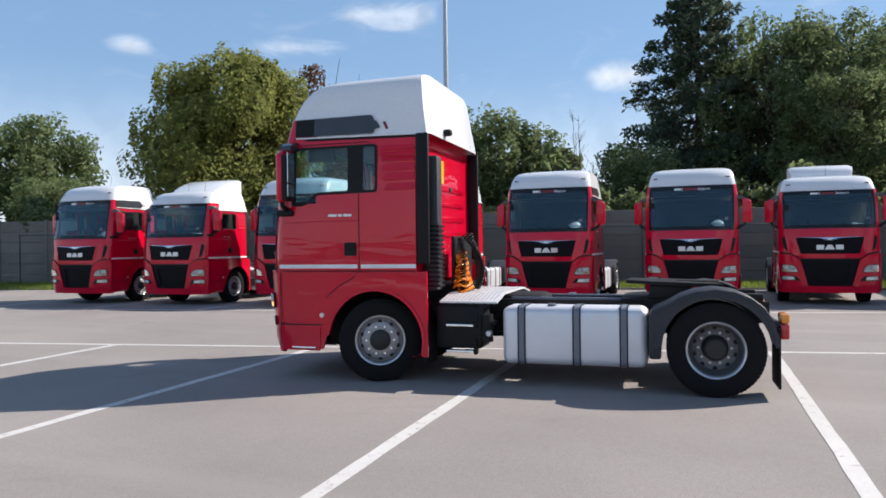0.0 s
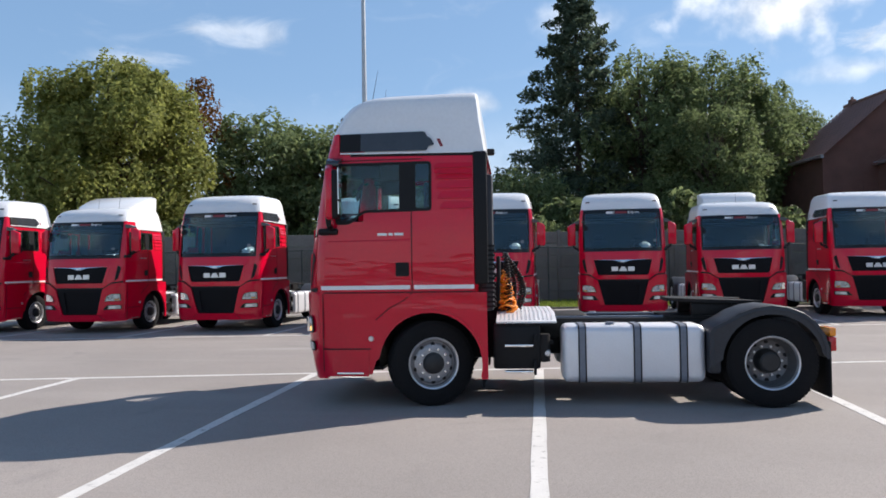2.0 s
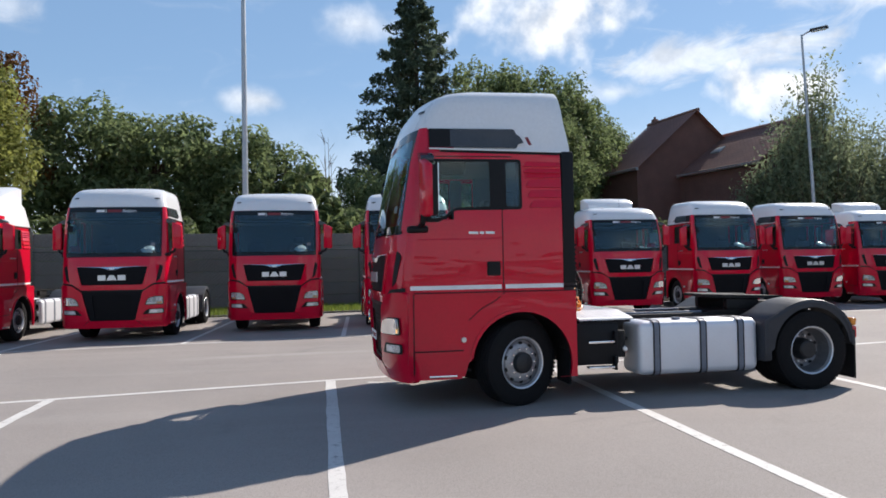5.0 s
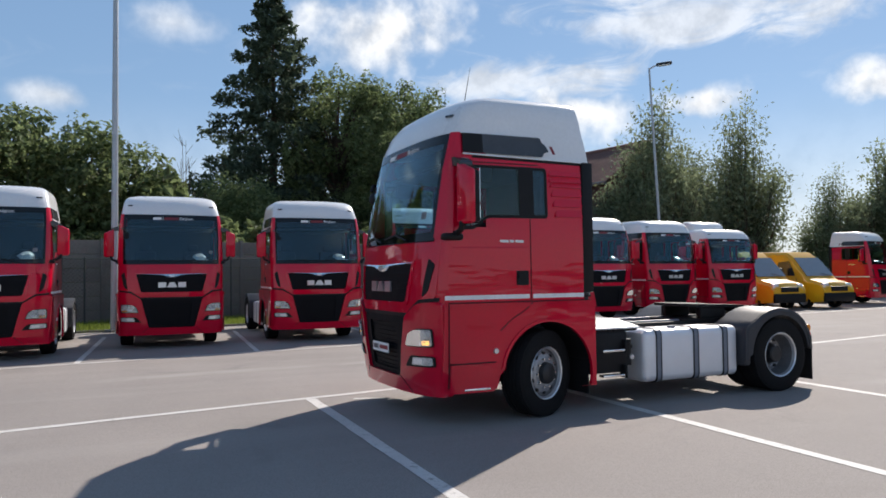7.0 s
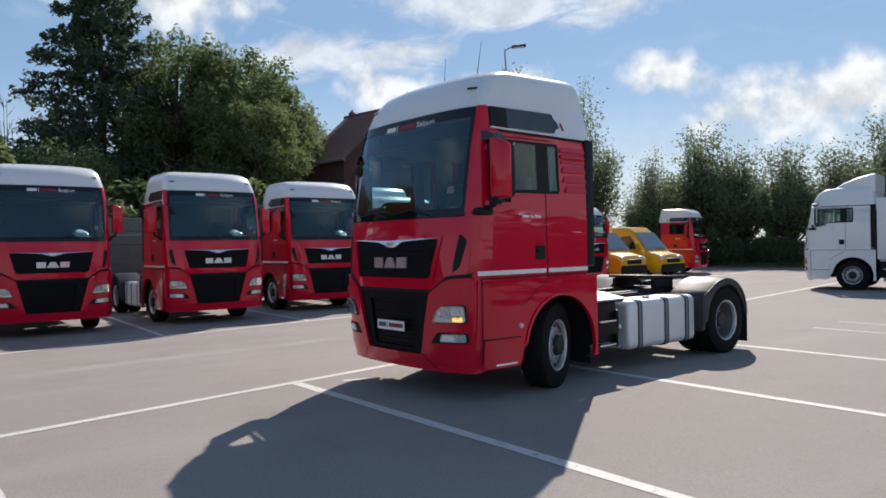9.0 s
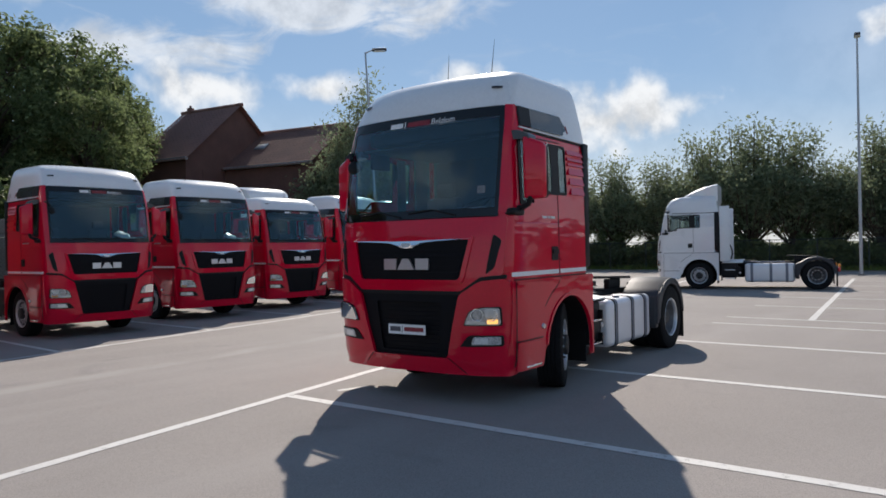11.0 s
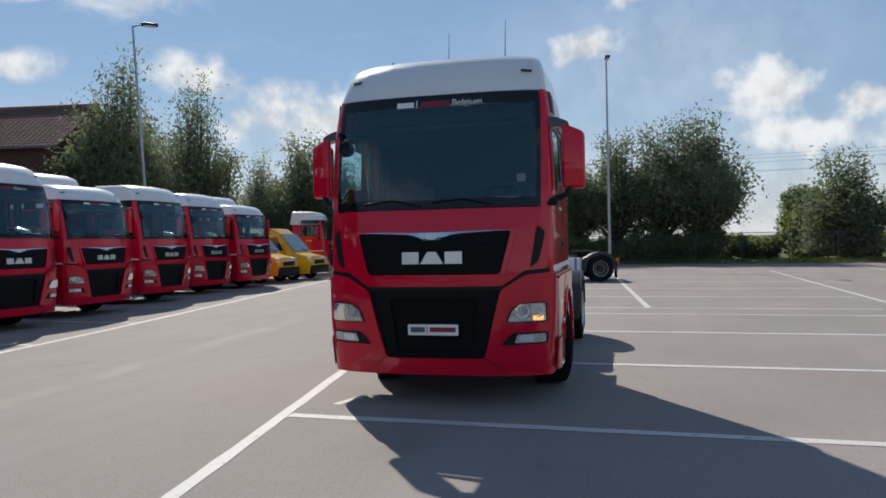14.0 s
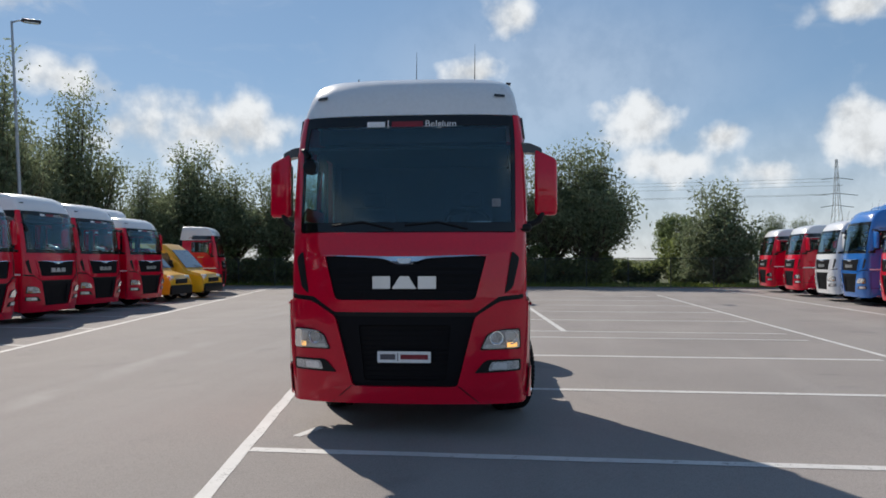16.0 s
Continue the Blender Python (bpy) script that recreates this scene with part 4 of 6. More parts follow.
    part("antenna_base", lathe([(0, 0.11), (0.015, 0.07), (0.03, 0)], 8, None, (0, 0, 0)), BLACK, cab).matrix_basis = pose(0.85, -0.60, 3.60, 90, 0, 0)
    part("antenna_base", lathe([(0, 0.07), (0.015, 0.03), (0.03, 0)], 8, None, (0, 0, 0)), BLACK, cab).matrix_basis = pose(0.80, 0.66, 3.575, 90, 0, 0)
    if spoiler:
        bm = bmesh.new()
        if spoiler == "tall":
            st = [(0.05, 0.70, 3.70, 3.80), (0.01, 0.76, 3.68, 3.90), (-0.12, 0.80, 3.62, 4.02), (-0.34, 0.82, 3.55, 4.09), (-0.62, 0.82, 3.45, 4.11)]
        else:
            st = [(0.70, 0.66, 3.58, 3.66), (0.35, 0.86, 3.58, 3.86), (-0.05, 0.92, 3.58, 4.02), (-0.45, 0.95, 3.58, 4.12), (-0.62, 0.95, 3.45, 4.13)]
        prev = None
        for x, w, z0, z1 in st:
            r = [bm.verts.new((x, y, z)) for y, z in ((-w, z0), (-w, z1 - 0.05), (-w * 0.86, z1), (0, z1 + 0.01), (w * 0.86, z1), (w, z1 - 0.05), (w, z0))]
            if prev:
                for k in range(6):
                    bm.faces.new((prev[k], prev[k + 1], r[k + 1], r[k]))
            else:
                bm.faces.new(r)
            prev = r
        bm.faces.new(prev[::-1])
        part("roof_spoiler", bm, roofpaint, cab, "roof air deflector")
    # interior
    inside = new("cab_interior")
    inside.parent = cab
    part("floor_mat", boxed(-0.46, 1.3, -1.1, 1.1, 1.26, 1.30), GREYPL, inside)
    bm = boxed(1.05, 1.40, -1.08, 1.08, 1.55, 2.10, 0.06)
    for v in bm.verts:
        v.co.x -= 0.12 * (abs(v.co.y) / 1.08) ** 2
    part("dashboard", bm, GREYPL, inside)
    part("paper", boxed(1.20, 1.30, 0.62, 0.84, 2.10, 2.125, 0.006), INK_WHITE, inside, "white papers on the dashboard")
    # unseen blocks added under the chassis to keep sun off the ground
    part("gearbox", boxed(-1.9, -0.9, -0.32, 0.32, 0.5, 1.02, 0.1), CHASSIS, t)
    for yy in (-0.5, 0.0, 0.46):
        part("air_tank", tubed([(-3.2, yy, 0.60), (-3.15, yy, 0.60), (-1.55, yy, 0.60), (-1.5, yy, 0.60)], [0.06, 0.14, 0.14, 0.06], 12), CHASSIS, t)
    part("exhaust_box", boxed(-1.42, -0.72, -1.12, -0.55, 0.36, 1.02, 0.06), CHASSIS, t)
    for y in (0.58, -0.58):
        part("seat_base", boxed(0.1, 0.62, y - 0.27, y + 0.27, 1.30, 1.86, 0.06), SEATS, inside)
        bm = boxed(-0.06, 0.10, y - 0.25, y + 0.25, 1.80, 2.36, 0.05)
        part("seat_back", bm, SEATS, inside)
        part("headrest", boxed(-0.08, 0.03, y - 0.13, y + 0.13, 2.37, 2.54, 0.04), SEATS, inside)
    bm = bmesh.new()
    tube(bm, [(0.23 * math.cos(a), 0.23 * math.sin(a), 0) for a in np.linspace(0, math.tau, 25)], 0.017, 8)
    tube(bm, [(-0.22, 0, 0), (0.22, 0, 0)], 0.02, 6)
    tube(bm, [(0, 0, 0), (0, 0, -0.35)], 0.035, 8)
    part("steering_wheel", bm, BLACK, inside).matrix_basis = pose(0.93, 0.58, 2.16, 0, 28, 0)
    for s in (1, -1):
        part("sun_visor", boxed(0.62, 0.98, s * 1.02 - 0.012, s * 1.02 + 0.012, 2.70, 2.90, 0.008), BLACK, inside)
    part("bunk", boxed(-0.46, -0.05, -1.08, 1.08, 1.72, 1.90, 0.05), SEATS, inside)
    part("headliner_shelf", boxed(0.45, 1.02, -1.0, 1.0, 2.96, 3.14, 0.04), GREYPL, inside)
    for s in (1, -1):
        part("curtain", boxed(-0.30, 0.02, s * 1.05, s * 1.09, 1.9, 2.92, 0.015), CURTAIN, inside)
    for s in (1, -1):
        part("door_lining", boxed(0.02, 1.08, s * 1.125, s * 1.15, 1.32, 2.15, 0.01), INTERIOR, inside)
        part("pillar_lining", boxed(0.19, 0.355, s * 1.095, s * 1.115, 2.15, 2.88, 0.008), INTERIOR, inside)
    part("headliner", boxed(-0.47, 1.06, -1.09, 1.09, 2.90, 2.93), INTERIOR, inside)
    if signs and not detail:             # the wheel still wears its film
        film = lathe([(0.03, 0.02), (0.10, 0.035), (0.17, 0.0), (0.15, -0.03)], 20)
        for v in film.verts:
            v.co = (v.co.x * (1 + 0.12 * math.sin(9 * v.co.z)), v.co.z, v.co.y + 0.02 * math.sin(23 * v.co.x))
        part("wheel_film", film, FILM, inside, "white protective film on the steering wheel").matrix_basis = pose(0.97, 0.66, 2.20, 0, 28, 0)
    part("back_lining", boxed(-0.49, -0.465, -1.1, 1.1, 1.3, 3.0), INTERIOR, inside)
    # running gear
    for s in (1, -1):
        wheel("front_wheel", t, 0.045, s * 1.0, s, steer=steer, detail=detail)
        wheel("rear_wheel", t, -3.81, s * 1.03, s, rear=True, detail=detail)
        inner = new("inner_rear_wheel")
        inner.parent = t
        part("tyre", lathe([(0.28, 0.56 * s), (0.48, 0.55 * s), (0.5, 0.58 * s), (0.5, 0.80 * s), (0.48, 0.83 * s), (0.28, 0.82 * s)], 40, None, (-3.81, 0, 0.5)), RUBBER, inner)
        # frame rail
        part("frame_rail", boxed(-4.42, 1.05, s * 0.40 - 0.04, s * 0.40 + 0.04, 0.72, 0.960, 0.01), CHASSIS, t)
        # rear fender: a thick half ring with flat flanks, falling towards front and back
        top = [(-3.13, 0.46), (-3.135, 0.86), (-3.175, 0.92), (-3.32, 0.985), (-3.46, 1.07), (-3.62, 1.125), (-3.80, 1.15), (-4.0, 1.125), (-4.16, 1.06), (-4.28, 0.965), (-4.37, 0.83), (-4.42, 0.66), (-4.43, 0.55)]
        bm = bmesh.new()
        rings = []
        for x, z in top:
            d = Vector((x + 3.81, z - 0.5)).normalized()
            rings.append([bm.verts.new((x - d.x * e, y, z - d.y * e)) for y, e in ((s * 0.60, 0.02), (s * 0.60, 0.0), (s * 1.16, 0.0), (s * 1.19, 0.02), (s * 1.20, 0.05), (s * 1.15, 0.02))])
        for p, q in zip(rings, rings[1:]):
            for k in range(6):
                bm.faces.new((p[k], p[(k + 1) % 6], q[(k + 1) % 6], q[k]))
        bm.faces.new(rings[0]); bm.faces.new(rings[-1][::-1])
        guard = part("rear_mudguard", bm, GREYPL, t, "dark grey plastic rear mudguard")
        inner_arc = arc(-3.81, 0.50, 0.545, 170, 4, 16)
        flank_r = [(x, z - 0.01) for x, z in top] + inner_arc
        part("guard_flank", sheet([flank_r], lambda u, v, w, s=s: (u, s * (1.165 + w), v), 0.025, cuts=0), GREYPL, guard)
        part("mudguard_front", boxed(-3.26, -3.13, s * 0.45, s * 1.16, 0.38, 0.88, 0.03), GREYPL, t)
        part("mud_flap", boxed(-4.435, -4.41, s * 0.66, s * 1.18, 0.12, 0.74, 0.006), RUBBER, t, "black rubber mud flap")
        tl = part("tail_light", boxed(-4.53, -4.44, s * 0.72, s * 1.10, 0.62, 0.78, 0.02), LAMPRED, t, "red tail light cluster")
        part("tail_lens", boxed(-4.53, -4.45, s * 0.82, s * 1.10, 0.785, 0.885, 0.02), AMBER, tl)
        part("lamp_bracket", boxed(-4.448, -4.36, s * 0.45, s * 1.05, 0.72, 0.80, 0.01), GREYPL, t)
        part("front_mud_flap", boxed(-0.60, -0.575, s * 0.72, s * 1.14, 0.22, 0.70), RUBBER, t)
    for x in (-1.0, -2.2, -3.3, -4.1, -4.38, 0.6):
        part("cross_member", boxed(x - 0.04, x + 0.04, -0.38, 0.38, 0.76, 0.93), CHASSIS, t)
    part("front_axle", tubed([(0, -0.9, 0.46), (0, 0.9, 0.46)], 0.07, 10), CHASSIS, t)
    part("rear_axle", tubed([(-3.81, -0.9, 0.5), (-3.81, -0.3, 0.5), (-3.81, -0.25, 0.5), (-3.81, 0.25, 0.5), (-3.81, 0.3, 0.5), (-3.81, 0.9, 0.5)], [0.1, 0.1, 0.2, 0.2, 0.1, 0.1], 14), CHASSIS, t)
    part("drive_shaft", tubed([(-0.9, 0, 0.8), (-3.7, 0, 0.55)], 0.06, 10), CHASSIS, t)
    part("engine_block", boxed(-0.9, 0.9, -0.38, 0.38, 0.46, 1.15, 0.08), CHASSIS, t)
    for y, s in ((0.58, 1), (-0.58, -1)):
        tank = part("fuel_tank" if s > 0 else "right_tank", boxed(-3.12, -1.50, y, s * 1.085, 0.265, 0.925, 0.085, 5), ALU, t, "aluminium fuel tank")
        for x in (-1.728, -2.352, -2.866):
            band = rounded([(y - s * 0.006, 0.257), (s * 1.092, 0.257), (s * 1.092, 0.932), (y - s * 0.006, 0.932)], 0.09)
            part("tank_strap", sheet([band], lambda u, v, w, x=x: (x - 0.045 + w, u, v), 0.09), STRAP, tank, "blue-grey tank strap")
            for o in (-0.039, 0.039) if detail else ():
                rim_band = rounded([(y - s * 0.009, 0.254), (s * 1.095, 0.254), (s * 1.095, 0.935), (y - s * 0.009, 0.935)], 0.092)
                part("strap_edge", sheet([rim_band], lambda u, v, w, x=x + o: (x - 0.007 + w, u, v), 0.014), BLACK, tank)
        part("filler_cap", lathe([(0, 0.05), (0.05, 0.05), (0.055, 0.0)], 16), STRAP, tank).matrix_basis = pose(-2.06, s * 0.95, 0.905, 90, 0, 0)
        bx = part("step_box", boxed(-1.25, -0.70, s * 0.62, s * 1.06, 0.42, 0.93, 0.03), BLACK, t, "black battery and step box")
        for z in (0.685, 0.38):
            part("step_plate", boxed(-1.165, -0.835, s * 1.02, s * 1.12, z, z + 0.028, 0.006), CHROME, bx)
            part("step_side", boxed(-1.20, -1.17, s * 1.01, s * 1.12, z - 0.02, z + 0.14, 0.005), BLACK, bx)
        part("air_bottle", tubed([(-1.28, s * 0.96, 0.50), (-1.28, s * 0.96, 0.82)], 0.085, 14), CHASSIS, bx)
        part("valve", lathe([(0, s * 0.06), (0.03, s * 0.055), (0.045, 0.0), (0.03, -0.02 * s)], 10, None, (-1.33, s * 1.0, 0.60)), STEEL, bx)
        part("bracket", boxed(-1.40, -1.29, s * 0.80, s * 0.98, 0.70, 0.74, 0.008), CHASSIS, bx)
        bm = bmesh.new()
        for k in range(8):
            box(bm, -1.40 + 0.08 * k, -1.355 + 0.08 * k, s * 1.03, s * 1.065, 0.935, 0.955)
        box(bm, -1.40, -0.75, s * 1.03, s * 1.04, 0.925, 0.94)
        tagged(part("serrated_edge", bm, BLACK, bx), kind="stuff")
    deck = part("catwalk", sheet([[(1.06, 0.955), (0.62, 1.03), (-0.62, 1.03), (-1.06, 0.955), (-1.06, 0.975), (-0.62, 1.05), (0.62, 1.05), (1.06, 0.975)]], lambda u, v, w: (-1.44 + w, u, v), 0.70, cuts=0), ALUPLATE, t, "bright aluminium catwalk plate")
    bm = bmesh.new()
    for i in range(13 if detail else 0):
        for j in range(36):
            yy = -0.92 + j * 0.054
            zz = 1.05 - max(0.0, abs(yy) - 0.61) * 0.17
            box(bm, -1.40 + i * 0.05, -1.375 + i * 0.05, yy, yy + 0.015, zz, zz + 0.006)
    if detail:
        tagged(part("tread_studs", bm, ALUPLATE, deck), kind="stuff")
    # fifth wheel on its pedestal
    saddle = [(-3.78, -0.16), (-3.96, -0.45), (-3.70, -0.46), (-3.20, -0.44), (-2.88, -0.30), (-2.85, 0.30), (-3.20, 0.44), (-3.70, 0.46), (-3.96, 0.45), (-3.78, 0.16), (-3.42, 0.05), (-3.42, -0.05)]
    fifth = part("fifth_wheel", sheet([rounded(saddle, 0.04)], lambda u, v, w: (u, v, 1.155 + w - 0.035 * max(0, -2.9 - u)), 0.04), CHASSIS, t, "greasy steel fifth-wheel coupling")
    for s in (1, -1):
        part("pedestal", boxed(-3.6, -3.12, s * 0.36 - 0.05, s * 0.36 + 0.05, 0.978, 1.135, 0.02), CHASSIS, fifth)
        part("ramp", boxed(-4.36, -4.0, s * 0.40 - 0.05, s * 0.40 + 0.05, 0.96, 1.05, 0.02), CHASSIS, fifth)
        part("air_pipe", tubed([(-1.45, s * 0.30, 0.965), (-2.8, s * 0.30, 0.965)], 0.018, 6), STRAP, t)
    part("fifth_wheel_plate", boxed(-3.85, -2.80, -0.46, 0.46, 0.962, 0.980), CHASSIS, fifth)
    # air lines behind the cab: loose orange spirals that fan out towards the deck, black ones that belly backwards
    rack = part("hose_rack", boxed(-0.78, -0.74, -0.30, 0.55, 1.06, 1.75, 0.01), BLACK, t)
    coils = [("orange_coil", ORANGE, 0.42, 8, 1.07, 1.56, 0.0, 0.085, 0.0), ("black_coil", BLACK, 0.20, 22, 1.08, 1.78, 0.20, 0.03, 0.0)]
    if detail:
        coils += [("orange_coil", ORANGE, 0.50, 7, 1.07, 1.50, -0.02, 0.10, 1.4), ("orange_coil", ORANGE, 0.34, 6, 1.08, 1.44, -0.03, 0.09, 2.6), ("black_coil", BLACK, 0.08, 22, 1.08, 1.80, 0.12, 0.032, 0.0), ("black_coil", BLACK, 0.52, 20, 1.08, 1.74, 0.05, 0.035, 1.0), ("black_coil", BLACK, 0.30, 22, 1.08, 1.76, 0.235, 0.03, 2.0)]
    for nm, mat, y, n, z0, z1, belly, rad, ph in coils:
        pts = []
        fine = 12 if detail else 6
        for k in range(n * fine + 1):
            a, f = k * math.tau / fine + ph, k / (n * fine)
            rr = rad * (1.15 - 0.75 * f) if mat == ORANGE else rad
            pts.append((-0.845 - belly * math.sin(math.pi * min(1, f * 0.75 + 0.25)) - (0.05 * (1 - f) if mat == ORANGE else 0) + rr * math.cos(a), y + rr * math.sin(a) + 0.03 * math.sin(5 * f + ph), z0 + (z1 - z0) * f + (0.02 * math.sin(2.7 * a) if mat == ORANGE else 0)))
        part(nm, tubed(pts, 0.014 if mat == ORANGE else 0.009, 5 if detail else 3), mat, rack, "coiled air hose")
    return t


def lower_roof(t):
    """The middle cab height: the screen and the roof sit lower, with the air deflector on top."""
    for o in t.children_recursive:
        if o.type != "MESH" or o.parent.name.startswith("mirror"):
            continue
        if o.matrix_basis.translation.length > 0.01:
            if o.location.z > 2.2:
                o.location.z -= 0.29 if o.location.z > 3.2 else 0.12
            continue
        for v in o.data.vertices:
            if v.co.z > 2.1:
                v.co.z = float(np.interp(v.co.z, [2.1, 3.22, 3.71, 5.0], [2.1, 3.02, 3.42, 4.71]))
    return t


# ---- ground ----
def flat(pts, z):
    bm = bmesh.new()
    bm.faces.new([bm.verts.new((x, y, z)) for x, y in pts])
    return bm


def structure(ob, label, category):
    return tagged(ob, label, category, kind="structure")


def row_front(x):
    """The line of paint in front of the parked row."""
    return float(np.interp(x, [-30, -14.3, -6.6, 0, 8, 22, 34], [12.8, 15.3, 16.6, 17.85, 19.65, 22.7, 25.3]))


def wall_line(x):
    return 31.0 + 0.2 * x


structure(part("ground", flat([(-2500, -2500), (2500, -2500), (2500, 2500), (-2500, 2500)], -0.05), EARTH), "rough grass and earth reaching the horizon", "ground")
lot_edge = [(-60, -45), (32.5, -45), (32.5, 32.0)] + [(x, 26.3 + 0.17 * x) for x in (30, 10, -10, -30, -60)]
structure(part("pavement", flat(lot_edge, 0.0), ASPHALT), "worn grey asphalt of a truck yard", "asphalt yard")
bm = bmesh.new()
for (x0, y0), (x1, y1) in (((32.5, -45), (32.5, 33)), ((30, 31.4), (-60, 16.1))):
    a, b = Vector((x0, y0, 0)), Vector((x1, y1, 0))
    m = Matrix.Translation((a + b) / 2) @ (b - a).to_track_quat("X", "Z").to_matrix().to_4x4()
    bmesh.ops.create_cube(bm, size=1, matrix=m @ Matrix.Translation((0, -0.07, 0.0)) @ Matrix.Diagonal(((b - a).length, 0.12, 0.14, 1)))
structure(part("kerb", bm, CURB), "weathered concrete edging of the yard", "kerb")


def paint_line(x0, y0, x1, y1, w=0.12, mat=PAINT, z=0.004):
    a, b = Vector((x0, y0)), Vector((x1, y1))
    d = (b - a).normalized()
    n = Vector((-d.y, d.x)) * w / 2
    k = max(2, int((b - a).length / 0.35))
    bm = bmesh.new()
    prev = None
    for i in range(k + 1):
        p = a + (b - a) * i / k
        q = [bm.verts.new((*(p + n * (1 + random.uniform(-0.12, 0.08))), z)), bm.verts.new((*(p - n * (1 + random.uniform(-0.12, 0.08))), z))]
        if prev:
            bm.faces.new((prev[0], prev[1], q[1], q[0]))
        prev = q
    return structure(part("parking_line", bm, mat), "worn white painted parking line on asphalt", "parking line")


def main_y(x):
    return 10.33 + 0.2 * (x + 6.08)


paint_line(-30, main_y(-30), 30, main_y(30), 0.13)
for x in (-26.5, -23.1, -19.7, -16.3, -13.0, -9.62, -6.08, -2.68, 0.76):
    paint_line(x, main_y(x) - 0.07, x + 0.24, 1.9 if x > -8 else 3.0, 0.14)
for x in (3.98, 5.36, 8.72, 12.1, 15.5, 18.9, 22.3):
    paint_line(x, 8.9 + 0.1 * (x - 5) if x != 5.25 else 9.2, x + 0.05, 2.1, 0.10)
paint_line(-14, 1.1, 24, 2.35, 0.12)
paint_line(5.4, 7.2, 24.5, 9.6, 0.14)
paint_line(6, -3.0, 32, -2.0, 0.12)
xs = [-30, -18, -7, 0, 8, 16, 24, 32]
for a, b in zip(xs, xs[1:]):
    paint_line(a, row_front(a), b, row_front(b), 0.12)
ROW = [(-18.0, 16.43), (-14.64, 16.63), (-11.12, 17.11), (-7.64, 18.48), (-4.15, 18.59), (-0.6, 19.7), (2.66, 20.46), (6.44, 21.44), (10.0, 22.3), (13.1, 22.45)]
for x in [-19.8, -16.3, -12.9, -9.4, -5.9, -2.4, 1.0, 4.5, 8.2, 11.6, 15.1, 18.3, 21.5, 24.9]:
    paint_line(x, row_front(x) + 0.08, x + 0.15, row_front(x) + 6.5, 0.11)
paint_line(-5.55, 10.02, -5.15, 9.9, 0.10)

# ---- vehicles ----
hero = tagged(tractor("tractor_unit", steer=21, detail=True, plate=True), "red tractor unit with white high roof and turned front wheels", "truck")
hero.matrix_basis = pose(-3.89, 9.045, 0, 0, 0, 183.5)
ROW_SIZE = Matrix.Scale(0.967, 4)
plain = tagged(tractor("tractor_unit"), "red tractor unit with white high roof, parked in a row", "truck", "parked row of red tractor units")
winged = tagged(lower_roof(tractor("tractor_unit", spoiler=True)), "red tractor unit with lower white roof and sloping deflector", "truck", "parked row of red tractor units")
deflector = tagged(lower_roof(tractor("tractor_unit", spoiler="tall")), "red tractor unit with a separate white roof deflector", "truck", "parked row of red tractor units")
KINDS = {1: winged, 6: deflector, 9: deflector}
TURNS = {3: 271, 5: 269, 7: 270.5, 9: 269}
placed = set()
for i, (x, y) in enumerate(ROW):
    src = KINDS.get(i, plain)
    m = pose(x, y + 1.52, 0, 0, 0, TURNS.get(i, 270)) @ ROW_SIZE
    if src.name in placed:
        copy_thing(src, m @ Matrix.Scale(1 / 0.967, 4))
    else:
        src.matrix_basis = m
        placed.add(src.name)
copy_thing(plain, pose(24.3, 26.4, 0, 0, 0, 286) @ Matrix.Scale(0.97, 4))
white_truck = tagged(lower_roof(tractor("tractor_unit", paint=WHITE, spoiler=True, signs=False)), "white tractor unit with roof deflector standing alone in the yard", "truck")
for s in (1, -1):
    part("side_fairing", boxed(-1.02, -0.68, s * 1.15, s * 1.185, 1.02, 3.02, 0.015), WHITE, white_truck, "white side air fairing")
white_truck.matrix_basis = pose(16.2, 13.25, 0, 0, 0, 104)
facing = tagged(lower_roof(tractor("tractor_unit", paint=WHITE, signs=False)), "white tractor unit in the facing row", "truck", "facing row of tractor units")
facing.matrix_basis = pose(19.9, -3.7 - 1.57, 0, 0, 0, 90) @ ROW_SIZE
blue = tagged(tractor("tractor_unit", paint=BLUE, roofpaint=BLUE, spoiler=True, signs=False), "blue tractor unit with roof deflector in the facing row", "truck", "facing row of tractor units")
blue.matrix_basis = pose(17.1, -3.7 - 1.57, 0, 0, 0, 90) @ ROW_SIZE
opposite = tagged(lower_roof(tractor("tractor_unit", signs=False)), "red tractor unit with low white roof in the facing row", "truck", "facing row of tractor units")
opposite.matrix_basis = pose(24.1, -3.7 - 1.57, 0, 0, 0, 90) @ ROW_SIZE
for x in (28.4, 13.7, 10.3):
    copy_thing(opposite, pose(x, -3.7 - 1.57, 0, 0, 0, 90))


